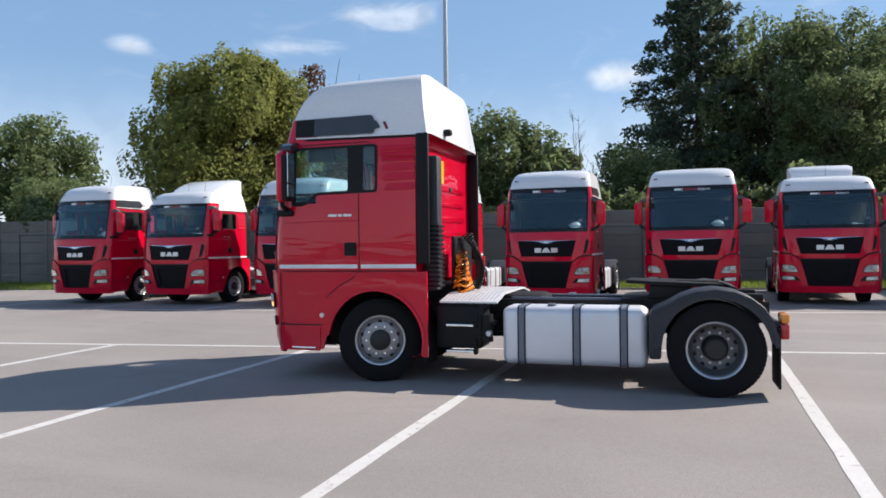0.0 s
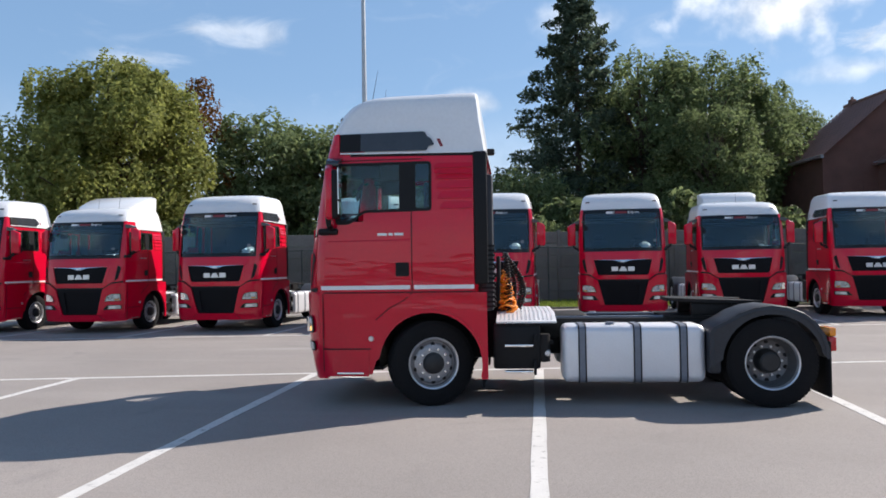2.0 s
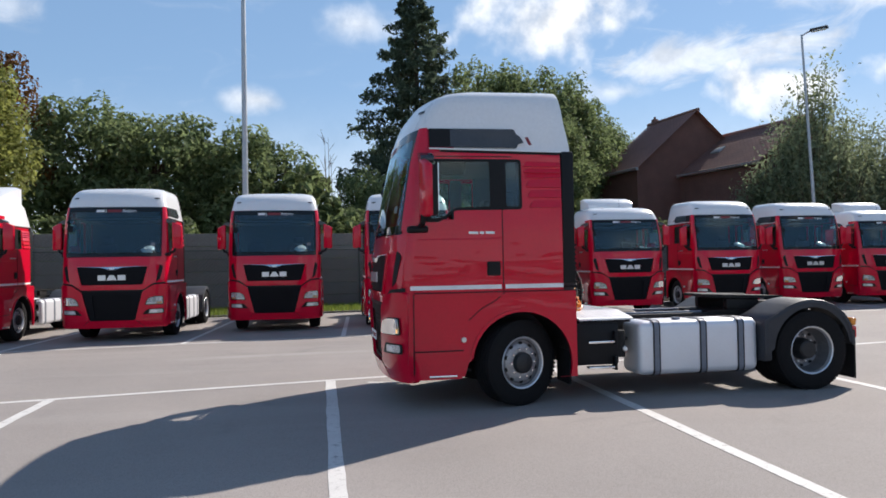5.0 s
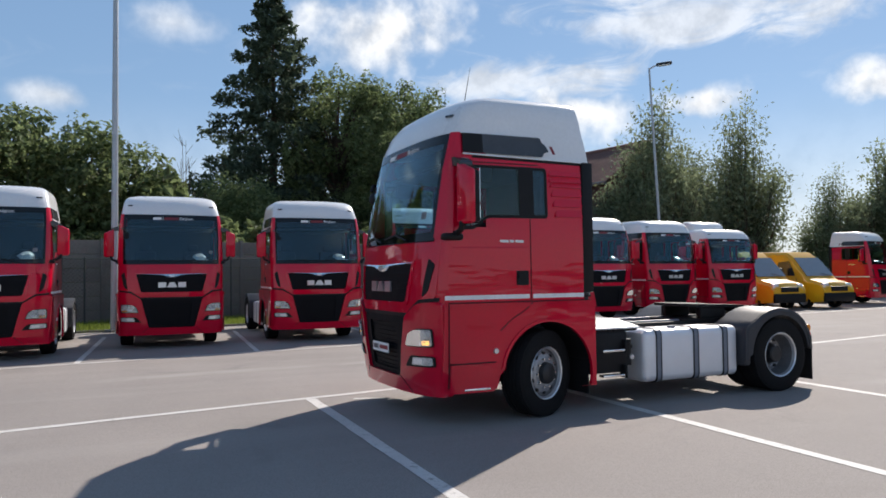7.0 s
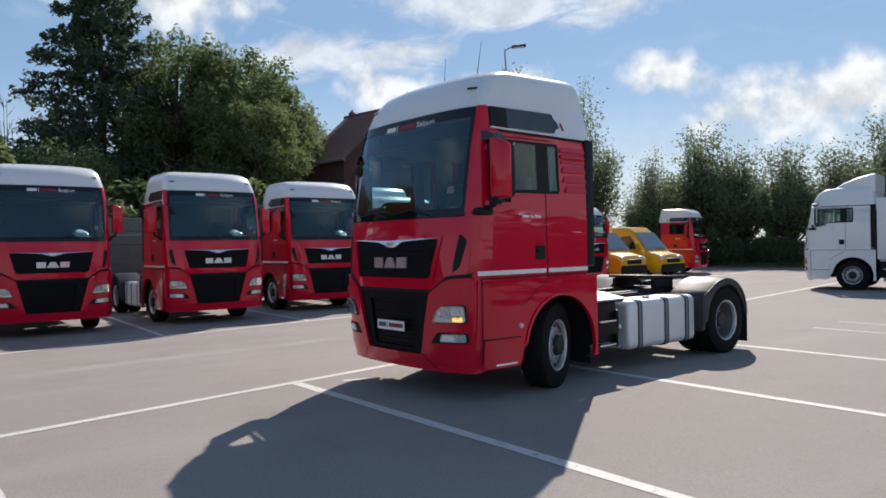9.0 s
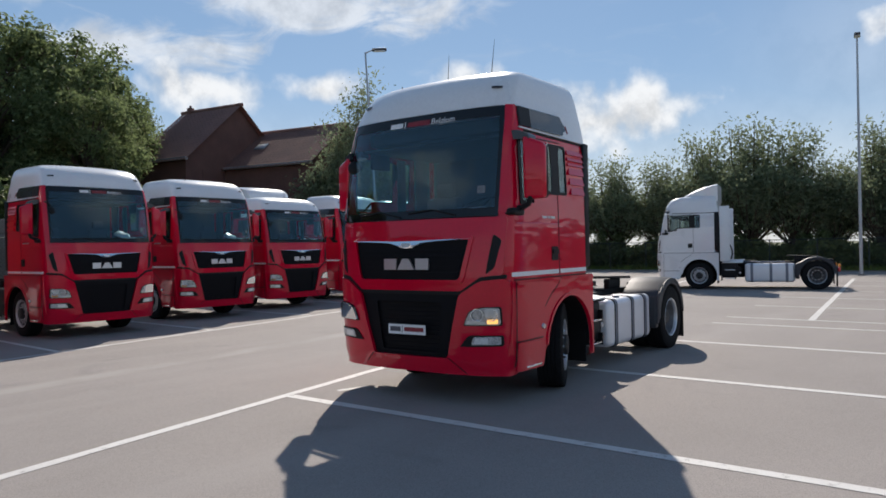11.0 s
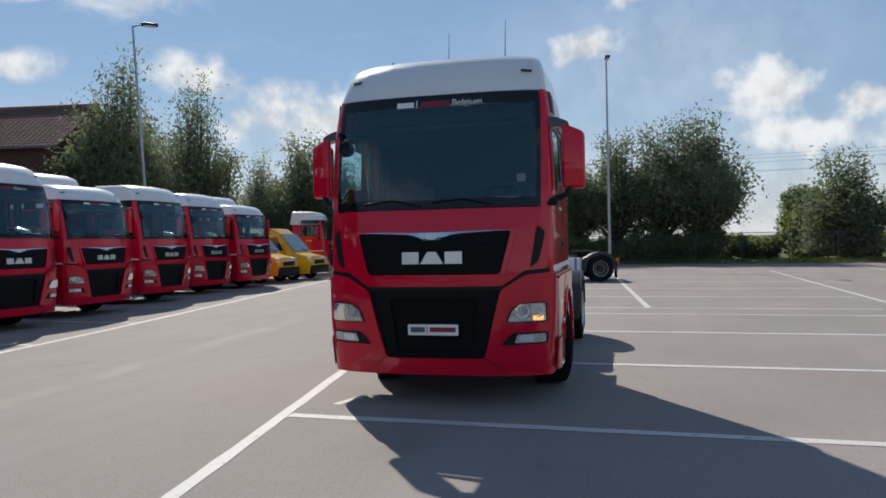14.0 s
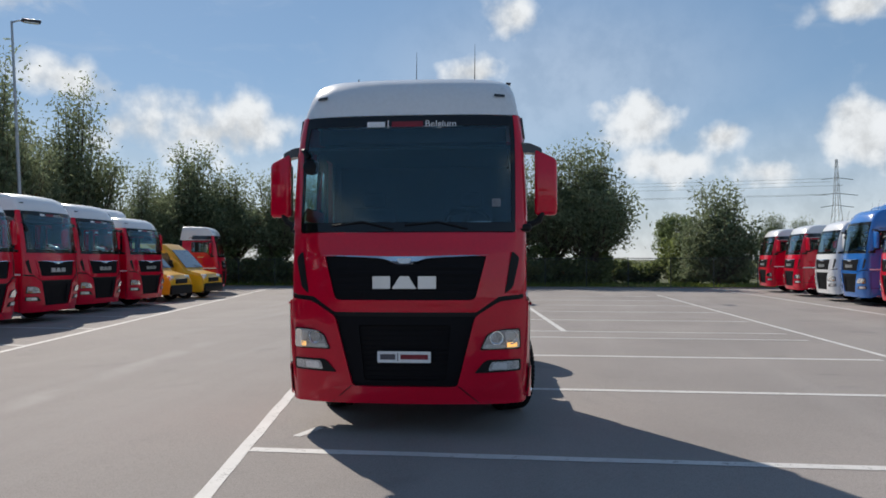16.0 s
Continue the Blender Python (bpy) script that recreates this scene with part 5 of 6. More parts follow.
def van(name):
    """A yellow panel van: x forward from its middle."""
    t = new(name)
    st = [(2.95, 0.35, 0.95, 0.86), (2.80, 0.32, 1.15, 0.93), (2.1, 0.30, 1.32, 0.97), (1.25, 0.30, 2.30, 0.93), (0.9, 0.30, 2.55, 0.92), (-2.7, 0.30, 2.62, 0.92), (-2.9, 0.34, 2.55, 0.9)]
    bm = bmesh.new()
    prev = None
    for x, z0, z1, w in st:
        top = w * (0.86 if z1 > 1.5 else 0.93)
        mid = min(1.25, z1 - 0.1)
        r = [bm.verts.new((x, y, z)) for y, z in ((-w, z0), (-w * 1.03, mid), (-top, z1 - 0.12), (-top * 0.85, z1), (0, z1 + 0.03), (top * 0.85, z1), (top, z1 - 0.12), (w * 1.03, mid), (w, z0))]
        if prev:
            for k in range(9):
                bm.faces.new((prev[k], prev[(k + 1) % 9], r[(k + 1) % 9], r[k]))
        else:
            bm.faces.new(r)
        prev = r
    bm.faces.new(prev[::-1])
    part("body", bm, YELLOW, t, angle=30)
    bm = bmesh.new()
    bm.faces.new([bm.verts.new(p) for p in ((2.02, 0.80, 1.44), (2.02, -0.80, 1.44), (1.28, -0.72, 2.28), (1.28, 0.72, 2.28))])
    for v in bm.verts:
        v.co += Vector((0.03, 0, 0.02))
    r = bmesh.ops.extrude_face_region(bm, geom=bm.faces[:])
    for v in r["geom"]:
        if isinstance(v, bmesh.types.BMVert):
            v.co += Vector((-0.015, 0, -0.015))
    part("windscreen", bm, VANGLASS, t, "glossy grey windscreen")
    part("wiper", tubed([(2.09, 0.55, 1.46), (1.98, 0.05, 1.58)], 0.012, 5), BLACK, t)
    for s in (1, -1):
        part("side_window", sheet([rounded([(1.55, 1.48), (0.55, 1.45), (0.55, 2.1), (1.15, 2.15)], 0.06)], lambda x, z, w, s=s: (x, s * (0.962 - 0.134 * max(0, z - 1.25) + w), z), 0.01), DARK, t)
        for x in (0.48, -0.75, 1.62):
            part("door_joint", sheet([[(x, 0.45), (x + 0.012, 0.45), (x + 0.012, 1.38), (x, 1.38)]], lambda x, z, w, s=s: (x, s * (0.930 + 0.029 * (z - 0.3) + w), z), 0.004, cuts=0), BLACK, t)
        part("slide_rail", boxed(-2.5, -0.72, s * 0.958 - 0.008, s * 0.958 + 0.008, 1.22, 1.25), BLACK, t)
        part("door_handle", boxed(0.55, 0.72, s * 0.965 - 0.014, s * 0.965 + 0.014, 1.18, 1.22, 0.006), BLACK, t)
        part("sill_cladding", boxed(-1.45, 1.55, s * 0.935 - 0.02, s * 0.935 + 0.02, 0.29, 0.48, 0.012), BLACK, t, "black lower side cladding")
        part("headlight", boxed(2.72, 2.90, s * 0.66 - 0.16, s * 0.66 + 0.16, 0.92, 1.14, 0.04), LENS, t)
        for x in (2.0, -1.9):
            w = new("wheel")
            w.parent = t
            part("tyre", lathe([(0.2, 0.11 * s), (0.33, 0.10 * s), (0.345, 0.07 * s), (0.345, -0.09 * s), (0.2, -0.11 * s)], 28, None, (x, s * 0.86, 0.345)), RUBBER, w)
            part("rim", lathe([(0.2, 0.115 * s), (0.18, 0.08 * s), (0.06, 0.09 * s), (0, 0.1 * s)], 20, None, (x, s * 0.86, 0.345)), STEEL, w)
        part("mirror", boxed(1.38, 1.52, s * 1.03, s * 1.22, 1.48, 1.82, 0.03), BLACK, t)
    part("bumper", boxed(2.80, 3.02, -0.88, 0.88, 0.32, 0.72, 0.06), BLACK, t)
    part("grille", boxed(2.86, 2.99, -0.48, 0.48, 0.78, 1.0, 0.03), BLACK, t)
    return t


v1 = tagged(van("delivery_van"), "yellow panel van parked nose out beside the trucks", "van", "yellow vans")
v1.matrix_basis = pose(16.4, 25.95, 0, 0, 0, 270) @ Matrix.Diagonal((1, 1, 0.96, 1))
copy_thing(v1, pose(19.05, 25.8, 0, 0, 0, 270))


# ---- boundary: concrete panel wall, wire fence ----
def fence_wall():
    w = structure(new("wall_north"), "weathered grey concrete panel wall behind the parked row", "wall")
    post = boxed(-0.07, 0.07, -0.07, 0.07, 0, 3.05, 0.01)
    slab = boxed(0.07, 2.43, -0.03, 0.03, 0, 0.49, 0.012, 1)
    pm = part("post", post, CONCRETE, w)
    sm = part("panel", slab, CONCRETE, w)
    d = Vector((1, 0.2, 0)).normalized()
    yaw = math.degrees(math.atan2(d.y, d.x))
    first = True
    for i in range(28):
        p = Vector((-44, wall_line(-44), -0.02)) + d * 2.5 * i
        if p.x > 22:
            break
        for k in range(7):
            if k == 0:
                o = pm if first else new("post", pm.data)
                if not first:
                    o.parent = w
                o.matrix_basis = pose(p.x, p.y, p.z, 0, 0, yaw)
            else:
                o = sm if (first and k == 1) else new("panel", sm.data)
                if not (first and k == 1):
                    o.parent = w
                o.matrix_basis = pose(p.x, p.y, p.z + (k - 1) * 0.5, 0, 0, yaw)
        first = False


fence_wall()


def wire_fence(x0, y0, x1, y1, h, name, label):
    """A mesh fence: posts, a top rail and crossing wires."""
    f = structure(new(name), label, "fence")
    a, b = Vector((x0, y0, 0)), Vector((x1, y1, 0))
    L = (b - a).length
    d = (b - a) / L
    k = int(L / 2.5)
    pm = part("post", tubed([(0, 0, -0.05), (0, 0, h + 0.05)], 0.03, 8), WIRE, f)
    for i in range(k + 1):
        o = pm if i == 0 else new("post", pm.data)
        o.parent = f
        o.location = a + d * L * i / k
    bm = bmesh.new()
    step = 0.14
    verts, faces = [], []
    n = int(L / step)
    for i in range(-int(h / step), n):
        for sgn in (1, -1):
            s0 = i * step if sgn > 0 else i * step + h
            s1 = s0 + sgn * h
            z0, z1 = 0.02, h
            if s1 < 0 or s1 > L or s0 < 0 or s0 > L:
                continue
            p, q = a + d * s0 + Vector((0, 0, z0)), a + d * s1 + Vector((0, 0, z1))
            m = len(verts)
            o = Vector((0, 0, 0.006))
            verts += [p - o, p + o, q + o, q - o]
            faces.append((m, m + 1, m + 2, m + 3))
    me = bpy.data.meshes.new("mesh_wire")
    me.from_pydata([tuple(v) for v in verts], [], faces)
    me.materials.append(WIRE)
    o = new("mesh_wire", me)
    o.parent = f
    part("top_rail", tubed([tuple(a + Vector((0, 0, h))), tuple(b + Vector((0, 0, h)))], 0.02, 6), WIRE, f)
    return f


wire_fence(-30, wall_line(-30) - 0.7, 22, wall_line(22) - 0.7, 2.3, "fence_north", "green-grey wire mesh fence before the wall")
wire_fence(33.2, -30, 33.2, 33, 1.8, "fence_east", "wire mesh fence along the hedge at the yard's end")


# ---- lamp posts ----
def lamp_post(h, arm):
    t = new("street_lamp")
    part("base", boxed(-0.16, 0.16, -0.16, 0.16, -0.05, 0.06, 0.01), CURB, t)
    part("pole", tubed([(0, 0, 0), (0, 0, h * 0.5), (0, 0, h)], [0.09, 0.07, 0.045], 12), GALV, t)
    part("arm", tubed([(0, 0, h - 0.05), (arm * 0.35, 0, h + 0.06), (arm * 0.6, 0, h + 0.10)], 0.035, 8), GALV, t)
    bm = boxed(arm * 0.5, arm * 0.5 + 0.75, -0.14, 0.14, h + 0.04, h + 0.17, 0.05)
    part("lamp_head", bm, GREYPL, t)
    part("lens", boxed(arm * 0.5 + 0.1, arm * 0.5 + 0.65, -0.10, 0.10, h + 0.02, h + 0.045), LENS, t)
    return t


la = tagged(lamp_post(11.8, 0.7), "tall galvanised street lamp with a single head", "street lamp", "yard lamps")
# this post leans a little
la.matrix_basis = pose(15.15, 29.35, 0) @ Matrix.Rotation(radians(115), 4, "Z") @ Matrix.Rotation(radians(2.7), 4, "Y") @ Matrix.Rotation(radians(200), 4, "Z")
copy_thing(la, pose(28.2, 9.9, 0, 0, 0, 190) @ Matrix.Scale(0.955, 4))
copy_thing(la, pose(-9.1, 24.6, 0, 0, 0, 300) @ Matrix.Scale(1.25, 4))


# ---- houses beyond the wall ----
def house(name, a, b, hw, ze, zr, chimney=None, skylight=False):
    """Ridge from a to b, half width hw, eaves and ridge heights."""
    t = new(name)
    A, B = Vector((*a, 0)), Vector((*b, 0))
    d = (B - A).normalized()
    n = Vector((-d.y, d.x, 0))
    m = Matrix((d, n, (0, 0, 1))).transposed().to_4x4()
    m.translation = A
    L = (B - A).length
    wb = bmesh.new()
    outline = [(0, -hw, -0.1), (0, hw, -0.1), (0, hw, ze), (0, 0, zr), (0, -hw, ze)]
    f0 = [wb.verts.new(p) for p in outline]
    f1 = [wb.verts.new((L, y, z)) for _, y, z in outline]
    wb.faces.new(f0); wb.faces.new(f1[::-1])
    for k in range(5):
        wb.faces.new((f0[k], f0[(k + 1) % 5], f1[(k + 1) % 5], f1[k]))
    part("wall", wb, BRICK, t)
    slope = math.hypot(hw, zr - ze)
    for s in (1, -1):
        bm = bmesh.new()
        nrow = int((slope + 0.5) / 0.3)
        for k in range(nrow):            # courses of tiles, each lapping the one below
            f, g = k * 0.3 - 0.5, k * 0.3 - 0.12
            pts = []
            for q, lift in ((f, 0.09), (g, 0.045)):
                y = s * (hw - q * hw / slope)
                z = ze + q * (zr - ze) / slope + lift
                pts.append((y, z))
            cols = int((L + 0.7) / 0.3)
            for c in range(cols):
                x0 = -0.35 + c * (L + 0.7) / cols
                x1 = x0 + (L + 0.7) / cols
                xm, up = (x0 + x1) / 2, 0.03
                v = [bm.verts.new(p) for p in ((x0, *pts[0]), (xm, pts[0][0], pts[0][1] + up), (x1, *pts[0]), (x1, *pts[1]), (xm, pts[1][0], pts[1][1] + up), (x0, *pts[1]))]
                bm.faces.new((v[0], v[1], v[4], v[5])); bm.faces.new((v[1], v[2], v[3], v[4]))
        tagged(part("roof", bm, TILE, t, "dark red clay roof tiles"), kind="stuff")
        bm = bmesh.new()
        box(bm, -0.3, L + 0.3, s * (hw + 0.1), s * (hw + 0.28), ze - 0.22, ze - 0.06)
        part("gutter", bm, GALV, t)
    part("ridge_tiles", tubed([(-0.4, 0, zr + 0.08), (L + 0.4, 0, zr + 0.08)], 0.13, 8), TILE, t)
    if chimney:
        ch = part("chimney", boxed(chimney, chimney + 0.34, -0.17, 0.17, zr - 1.0, zr + 0.36, 0.02), BRICK, t)
        part("chimney_pot", tubed([(chimney + 0.17, 0, zr + 0.36), (chimney + 0.17, 0, zr + 0.52)], 0.08, 10), TILE, ch)
    if skylight:
        sl = part("skylight", boxed(-0.4, 0.4, -0.3, 0.3, -0.03, 0.06, 0.02), GALV, t, "small metal roof window")
        sl.matrix_basis = pose(L * 0.35, -hw * 0.5, (ze + zr) / 2 + 0.12, math.degrees(math.atan2(zr - ze, hw)), 0, 0)
    t.matrix_basis = m
    return t


tagged(house("brick_house", (16.3, 42.8), (15.5, 47.4), 4.25, 7.4, 11.0, 4.1), "dark brick house with steep red tiled gable roof", "house")
tagged(house("brick_house", (18.3, 44.6), (19.95, 37.0), 3.5, 7.0, 9.5, skylight=True), "lower brick house with red tiled roof", "house")


# ---- trees ----
rng = np.random.default_rng(7)


def quads(centres, normals, sizes, aspect=1.0):
    """Leaf clumps: one bent four-cornered blade for each centre, as arrays of points and faces."""
    n = len(centres)
    ref = rng.normal(size=(n, 3))
    u = np.cross(normals, ref)
    u /= np.linalg.norm(u, axis=1, keepdims=True) + 1e-9
    v = np.cross(normals, u)
    v /= np.linalg.norm(v, axis=1, keepdims=True) + 1e-9
    s = sizes[:, None]
    bend = normals / (np.linalg.norm(normals, axis=1, keepdims=True) + 1e-9) * s * 0.25
    p = np.stack([centres - u * s * aspect, centres - v * s * 0.55 + bend, centres + u * s * aspect, centres + v * s * 0.55 + bend], axis=1)
    return p.reshape(-1, 3), np.arange(4 * n).reshape(-1, 4)


def crown_object(name, pts, faces, mat, parent):
    me = bpy.data.meshes.new(name)
    me.from_pydata(pts.tolist(), [], faces.tolist())
    me.materials.append(mat)
    o = new(name, me)
    o.parent = parent
    return o


def ball_points(n, flat_low=0.0):
    d = rng.normal(size=(n, 3))
    d /= np.linalg.norm(d, axis=1, keepdims=True)
    r = rng.uniform(0.35, 1.0, size=(n, 1)) ** 0.45
    return d * r, d


def broad_tree(name, h, r, trunk_h, lobes, per, leaf, mat, upright=0.0, low=0.25, lobe=(0.24, 0.42), peak=0.93):
    """A trunk with limbs, and a crown of uneven lobes, each of many small leaf clumps."""
    t = new(name)
    bm = bmesh.new()
    lean = rng.uniform(-0.3, 0.3, 2)
    tube(bm, [(0, 0, -0.1), (lean[0] * 0.2, lean[1] * 0.2, trunk_h * 0.5), (lean[0], lean[1], trunk_h), (lean[0] * 1.3, lean[1] * 1.3, h * 0.72)], [h * 0.026, h * 0.02, h * 0.016, h * 0.006], 9)
    P, Fc = [], []
    m = 0
    for k in range(lobes):
        a = rng.uniform(0, math.tau)
        f = rng.uniform(low, peak)
        env = math.sin(math.pi * min(1, max(0.02, (f - low * 0.6) / (1.05 - low * 0.6)))) ** 0.6
        rad = r * env * rng.uniform(0.35, 0.88)
        c = np.array([rad * math.cos(a), rad * math.sin(a), h * f])
        size = r * rng.uniform(*lobe) * (0.75 + 0.3 * (1 - f))
        st = np.array([lean[0], lean[1], max(trunk_h * 0.75, h * f * 0.72)])
        mid = (st + c) / 2 + np.array([0, 0, 0.1 * h * upright])
        tube(bm, [tuple(st), tuple(mid), tuple(c)], [h * 0.008, h * 0.005, h * 0.002], 5)
        p, d = ball_points(per)
        sc = np.array([1.0, 1.0, 0.8 + upright])
        pos = c + p * size * sc * (1 + 0.25 * np.sin(d[:, :1] * 5 + k))
        nr = d + rng.normal(scale=0.6, size=d.shape) + np.array([0, 0, 0.4])
        q, fc = quads(pos, nr, leaf * rng.uniform(0.6, 1.35, per), 1.0 + upright * 0.4)
        P.append(q); Fc.append(fc + m); m += len(q)
    part("trunk", bm, BARK, t)
    crown_object("crown", np.concatenate(P), np.concatenate(Fc), mat, t)
    return t


def feathery_tree(name, h, r, trunk_h, shoots, per, leaf, mat, low=0.25, bare=False, full=0.0):
    """Many thin ascending shoots from a short trunk, each with sprays of narrow leaves that thin out to the tip."""
    t = new(name)
    bm = bmesh.new()
    tube(bm, [(0, 0, -0.1), (0.08, 0.05, trunk_h * 0.6), (0, 0.1, trunk_h * 1.3), (0.1, 0, h * 0.6)], [h * 0.02, h * 0.016, h * 0.012, h * 0.004], 8)
    P, Fc, m = [], [], 0
    for k in range(shoots):
        a = rng.uniform(0, math.tau)
        q = rng.uniform(0, 1) ** 0.6
        top = h * (1 - 0.34 * q ** 2) * rng.uniform(0.55, 0.80)
        lead = k % 5 == 1                # a few leaders stand clear above the rest
        if lead:
            q = rng.uniform(0, 0.55)
            top = h * rng.uniform(0.82, 1.0)
        if k % 4 == 0:
            top = h * rng.uniform(low, 0.6)
            q = rng.uniform(0.65, 1.0)
        tip = np.array([r * q * math.cos(a), r * q * math.sin(a), top])
        st = np.array([0.1 * tip[0], 0.1 * tip[1], min(trunk_h * rng.uniform(0.6, 1.4), top * 0.75)])
        mid = st + (tip - st) * 0.5 + np.array([tip[0], tip[1], 0]) * 0.22
        tube(bm, [tuple(st), tuple(mid), tuple(tip)], [h * 0.006, h * 0.0035, 0.008], 4)
        if bare:
            for j in range(5):
                s = rng.uniform(0.4, 0.95)
                b0 = mid + (tip - mid) * s
                b1 = b0 + np.array([rng.normal() * 0.3, rng.normal() * 0.3, rng.uniform(0.4, 0.9)])
                tube(bm, [tuple(b0), tuple(b1)], [0.014, 0.006], 3)
            continue
        n = int(per * rng.uniform(0.6, 1.3) * (0.9 if lead else 1.0))
        s = (0.22 + 0.78 * rng.uniform(0, 1, n) ** (1.25 - 0.45 * full))[:, None]
        pos = (1 - s) ** 2 * st + 2 * s * (1 - s) * mid + s ** 2 * tip
        wide = r * (0.10 + 0.05 * full + 0.16 * (1 - s) ** 0.8) * rng.uniform(0.6, 1.2)
        pos = pos + rng.normal(size=(n, 3)) * wide * np.array([1, 1, 0.9]) + np.array([0, 0, 0.1])
        keep = pos[:, 2] > h * low * 0.55 * rng.uniform(0.6, 1.7, n)          # a ragged lower edge
        pos, n = pos[keep], int(keep.sum())
        nr = rng.normal(size=(n, 3)) + np.array([0, 0, 0.5])
        qd, fc = quads(pos, nr, leaf * rng.uniform(0.55, 1.35, n), 1.35)
        P.append(qd); Fc.append(fc + m); m += len(qd)
    part("trunk", bm, BARK, t)
    if not bare:
        crown_object("crown", np.concatenate(P), np.concatenate(Fc), mat, t)
    return t


def conifer(name, h, r, whorls, leaf):
    """A straight stem with tiers of boughs that dip and lift at the tip, needles hanging in sprays, gaps between the tiers."""
    t = new(name)
    bm = bmesh.new()
    tube(bm, [(0, 0, -0.1), (0.05, 0, h * 0.5), (0, 0.05, h)], [h * 0.015, h * 0.009, 0.02], 9)
    P, Fc, m = [], [], 0
    for k in range(whorls):
        f = 0.14 + 0.85 * k / whorls
        reach = r * (1 - f) ** 0.85 * 1.12 + 0.12
        turn = rng.uniform(0, math.tau)
        for j in range(6):
            a = turn + j * math.tau / 6 + rng.uniform(-0.35, 0.35)
            L = reach * rng.uniform(0.55, 1.15)
            z0 = h * f + rng.uniform(-0.2, 0.2)
            out = np.array([math.cos(a), math.sin(a), 0])
            st = np.array([0, 0, z0 + 0.12 * L])
            mid = out * L * 0.55 + np.array([0, 0, z0 - 0.10 * L])
            tip = out * L + np.array([0, 0, z0 - 0.06 * L + 0.1 * rng.normal()])
            tube(bm, [tuple(st), tuple(mid), tuple(tip)], [0.05 * (1 - f) + 0.012, 0.02, 0.006], 4)
            n = int(195 * (0.25 + L / r))
            s = (0.25 + 0.8 * rng.uniform(0, 1, n) ** 0.75)[:, None]
            pos = (1 - s) ** 2 * st + 2 * s * (1 - s) * mid + s ** 2 * tip
            side = np.array([-out[1], out[0], 0])
            spread = (0.10 + 0.17 * L * np.sin(np.clip(s, 0, 1) * 2.9)) * rng.uniform(-1, 1, (n, 1))
            pos = pos + side * spread + rng.normal(size=(n, 3)) * np.array([0.08, 0.08, 0.06])
            pos[:, 2] -= rng.uniform(0, 1, n) ** 1.6 * (0.18 + 0.13 * L)
            nr = rng.normal(size=(n, 3)) + np.array([0, 0, 0.7])
            q, fc = quads(pos, nr, leaf * rng.uniform(0.6, 1.4, n), 1.3)
            P.append(q); Fc.append(fc + m); m += len(q)
    part("trunk", bm, BARK, t)
    crown_object("crown", np.concatenate(P), np.concatenate(Fc), LEAF_D, t)
    return t


def plant(src, x, y, s=1.0, turn=0.0, sz=None):
    return copy_thing(src, pose(x, y, 0, 0, 0, turn) @ Matrix.Diagonal((s, s, sz or s, 1)))


big = tagged(broad_tree("broadleaf_tree", 12.0, 5.15, 3.0, 150, 560, 0.118, LEAF_B, low=0.2, lobe=(0.2, 0.36)), "large round tree with yellowing green leaves", "tree")
big.matrix_basis = pose(-23.0, 30.5, 0, 0, 0, 40) @ Matrix.Diagonal((0.93, 0.93, 0.945, 1))
russet = tagged(broad_tree("broadleaf_tree", 10.6, 3.0, 3.0, 26, 330, 0.095, LEAF_R, low=0.45), "tree with thin russet autumn leaves", "tree")
russet.matrix_basis = pose(-22.2, 35.0, 0, 0, 0, 0) @ Matrix.Diagonal((1.1, 1.1, 1.14, 1))
green1 = tagged(broad_tree("broadleaf_tree", 10.0, 4.2, 2.2, 64, 270, 0.155, LEAF_A, low=0.12), "dense dark green tree behind the wall", "tree", "trees behind the wall")
green1.matrix_basis = pose(-18.4, 37.8, 0, 0, 0, 10) 
green2 = tagged(broad_tree("broadleaf_tree", 14.6, 4.8, 4.0, 92, 310, 0.122, LEAF_A, upright=0.35, low=0.18, lobe=(0.17, 0.31)), "tall leafy green tree behind the wall", "tree", "trees behind the wall")
green2.matrix_basis = pose(3.2, 45.5, 0, 0, 0, 0)
fir = tagged(conifer("fir_tree", 20.8, 6.2, 36, 0.135), "tall dark conifer with drooping boughs", "tree")
fir.matrix_basis = pose(-1.0, 46.5, 0, 0, 0, 0)
willow = tagged(feathery_tree("willow_tree", 10.0, 3.0, 2.2, 118, 175, 0.108, LEAF_C, low=0.54, full=0.4), "bushy grey-green willow at the yard's end", "tree", "trees along the yard's end")
willow.matrix_basis = pose(37.0, 4.7, 0, 0, 0, 0)
poplar = tagged(feathery_tree("poplar_tree", 10.2, 2.6, 1.8, 84, 240, 0.09, LEAF_C, low=0.2, full=1.0), "slender airy poplar with small grey-green leaves", "tree", "trees along the yard's end")
poplar.matrix_basis = pose(24.2, 33.4, 0) @ Matrix.Diagonal((0.95, 0.95, 1.14, 1))
bush = tagged(broad_tree("shrub", 4.2, 2.4, 0.4, 32, 120, 0.17, LEAF_A, low=0.05), "thick dark green shrub", "shrub", "hedge shrubs")
bush.matrix_basis = pose(-5.8, 33.0, 0, 0, 0, 0)
plant(green1, 78.0, -7.6, 0.72, 60)
twigs = tagged(feathery_tree("bare_tree", 8.4, 2.2, 1.4, 26, 0, 0, LEAF_A, low=0.4, bare=True), "thin bare-branched tree above the wall's shrubs", "tree")
twigs.matrix_basis = pose(-6.4, 37.4, 0, 0, 0, 0)

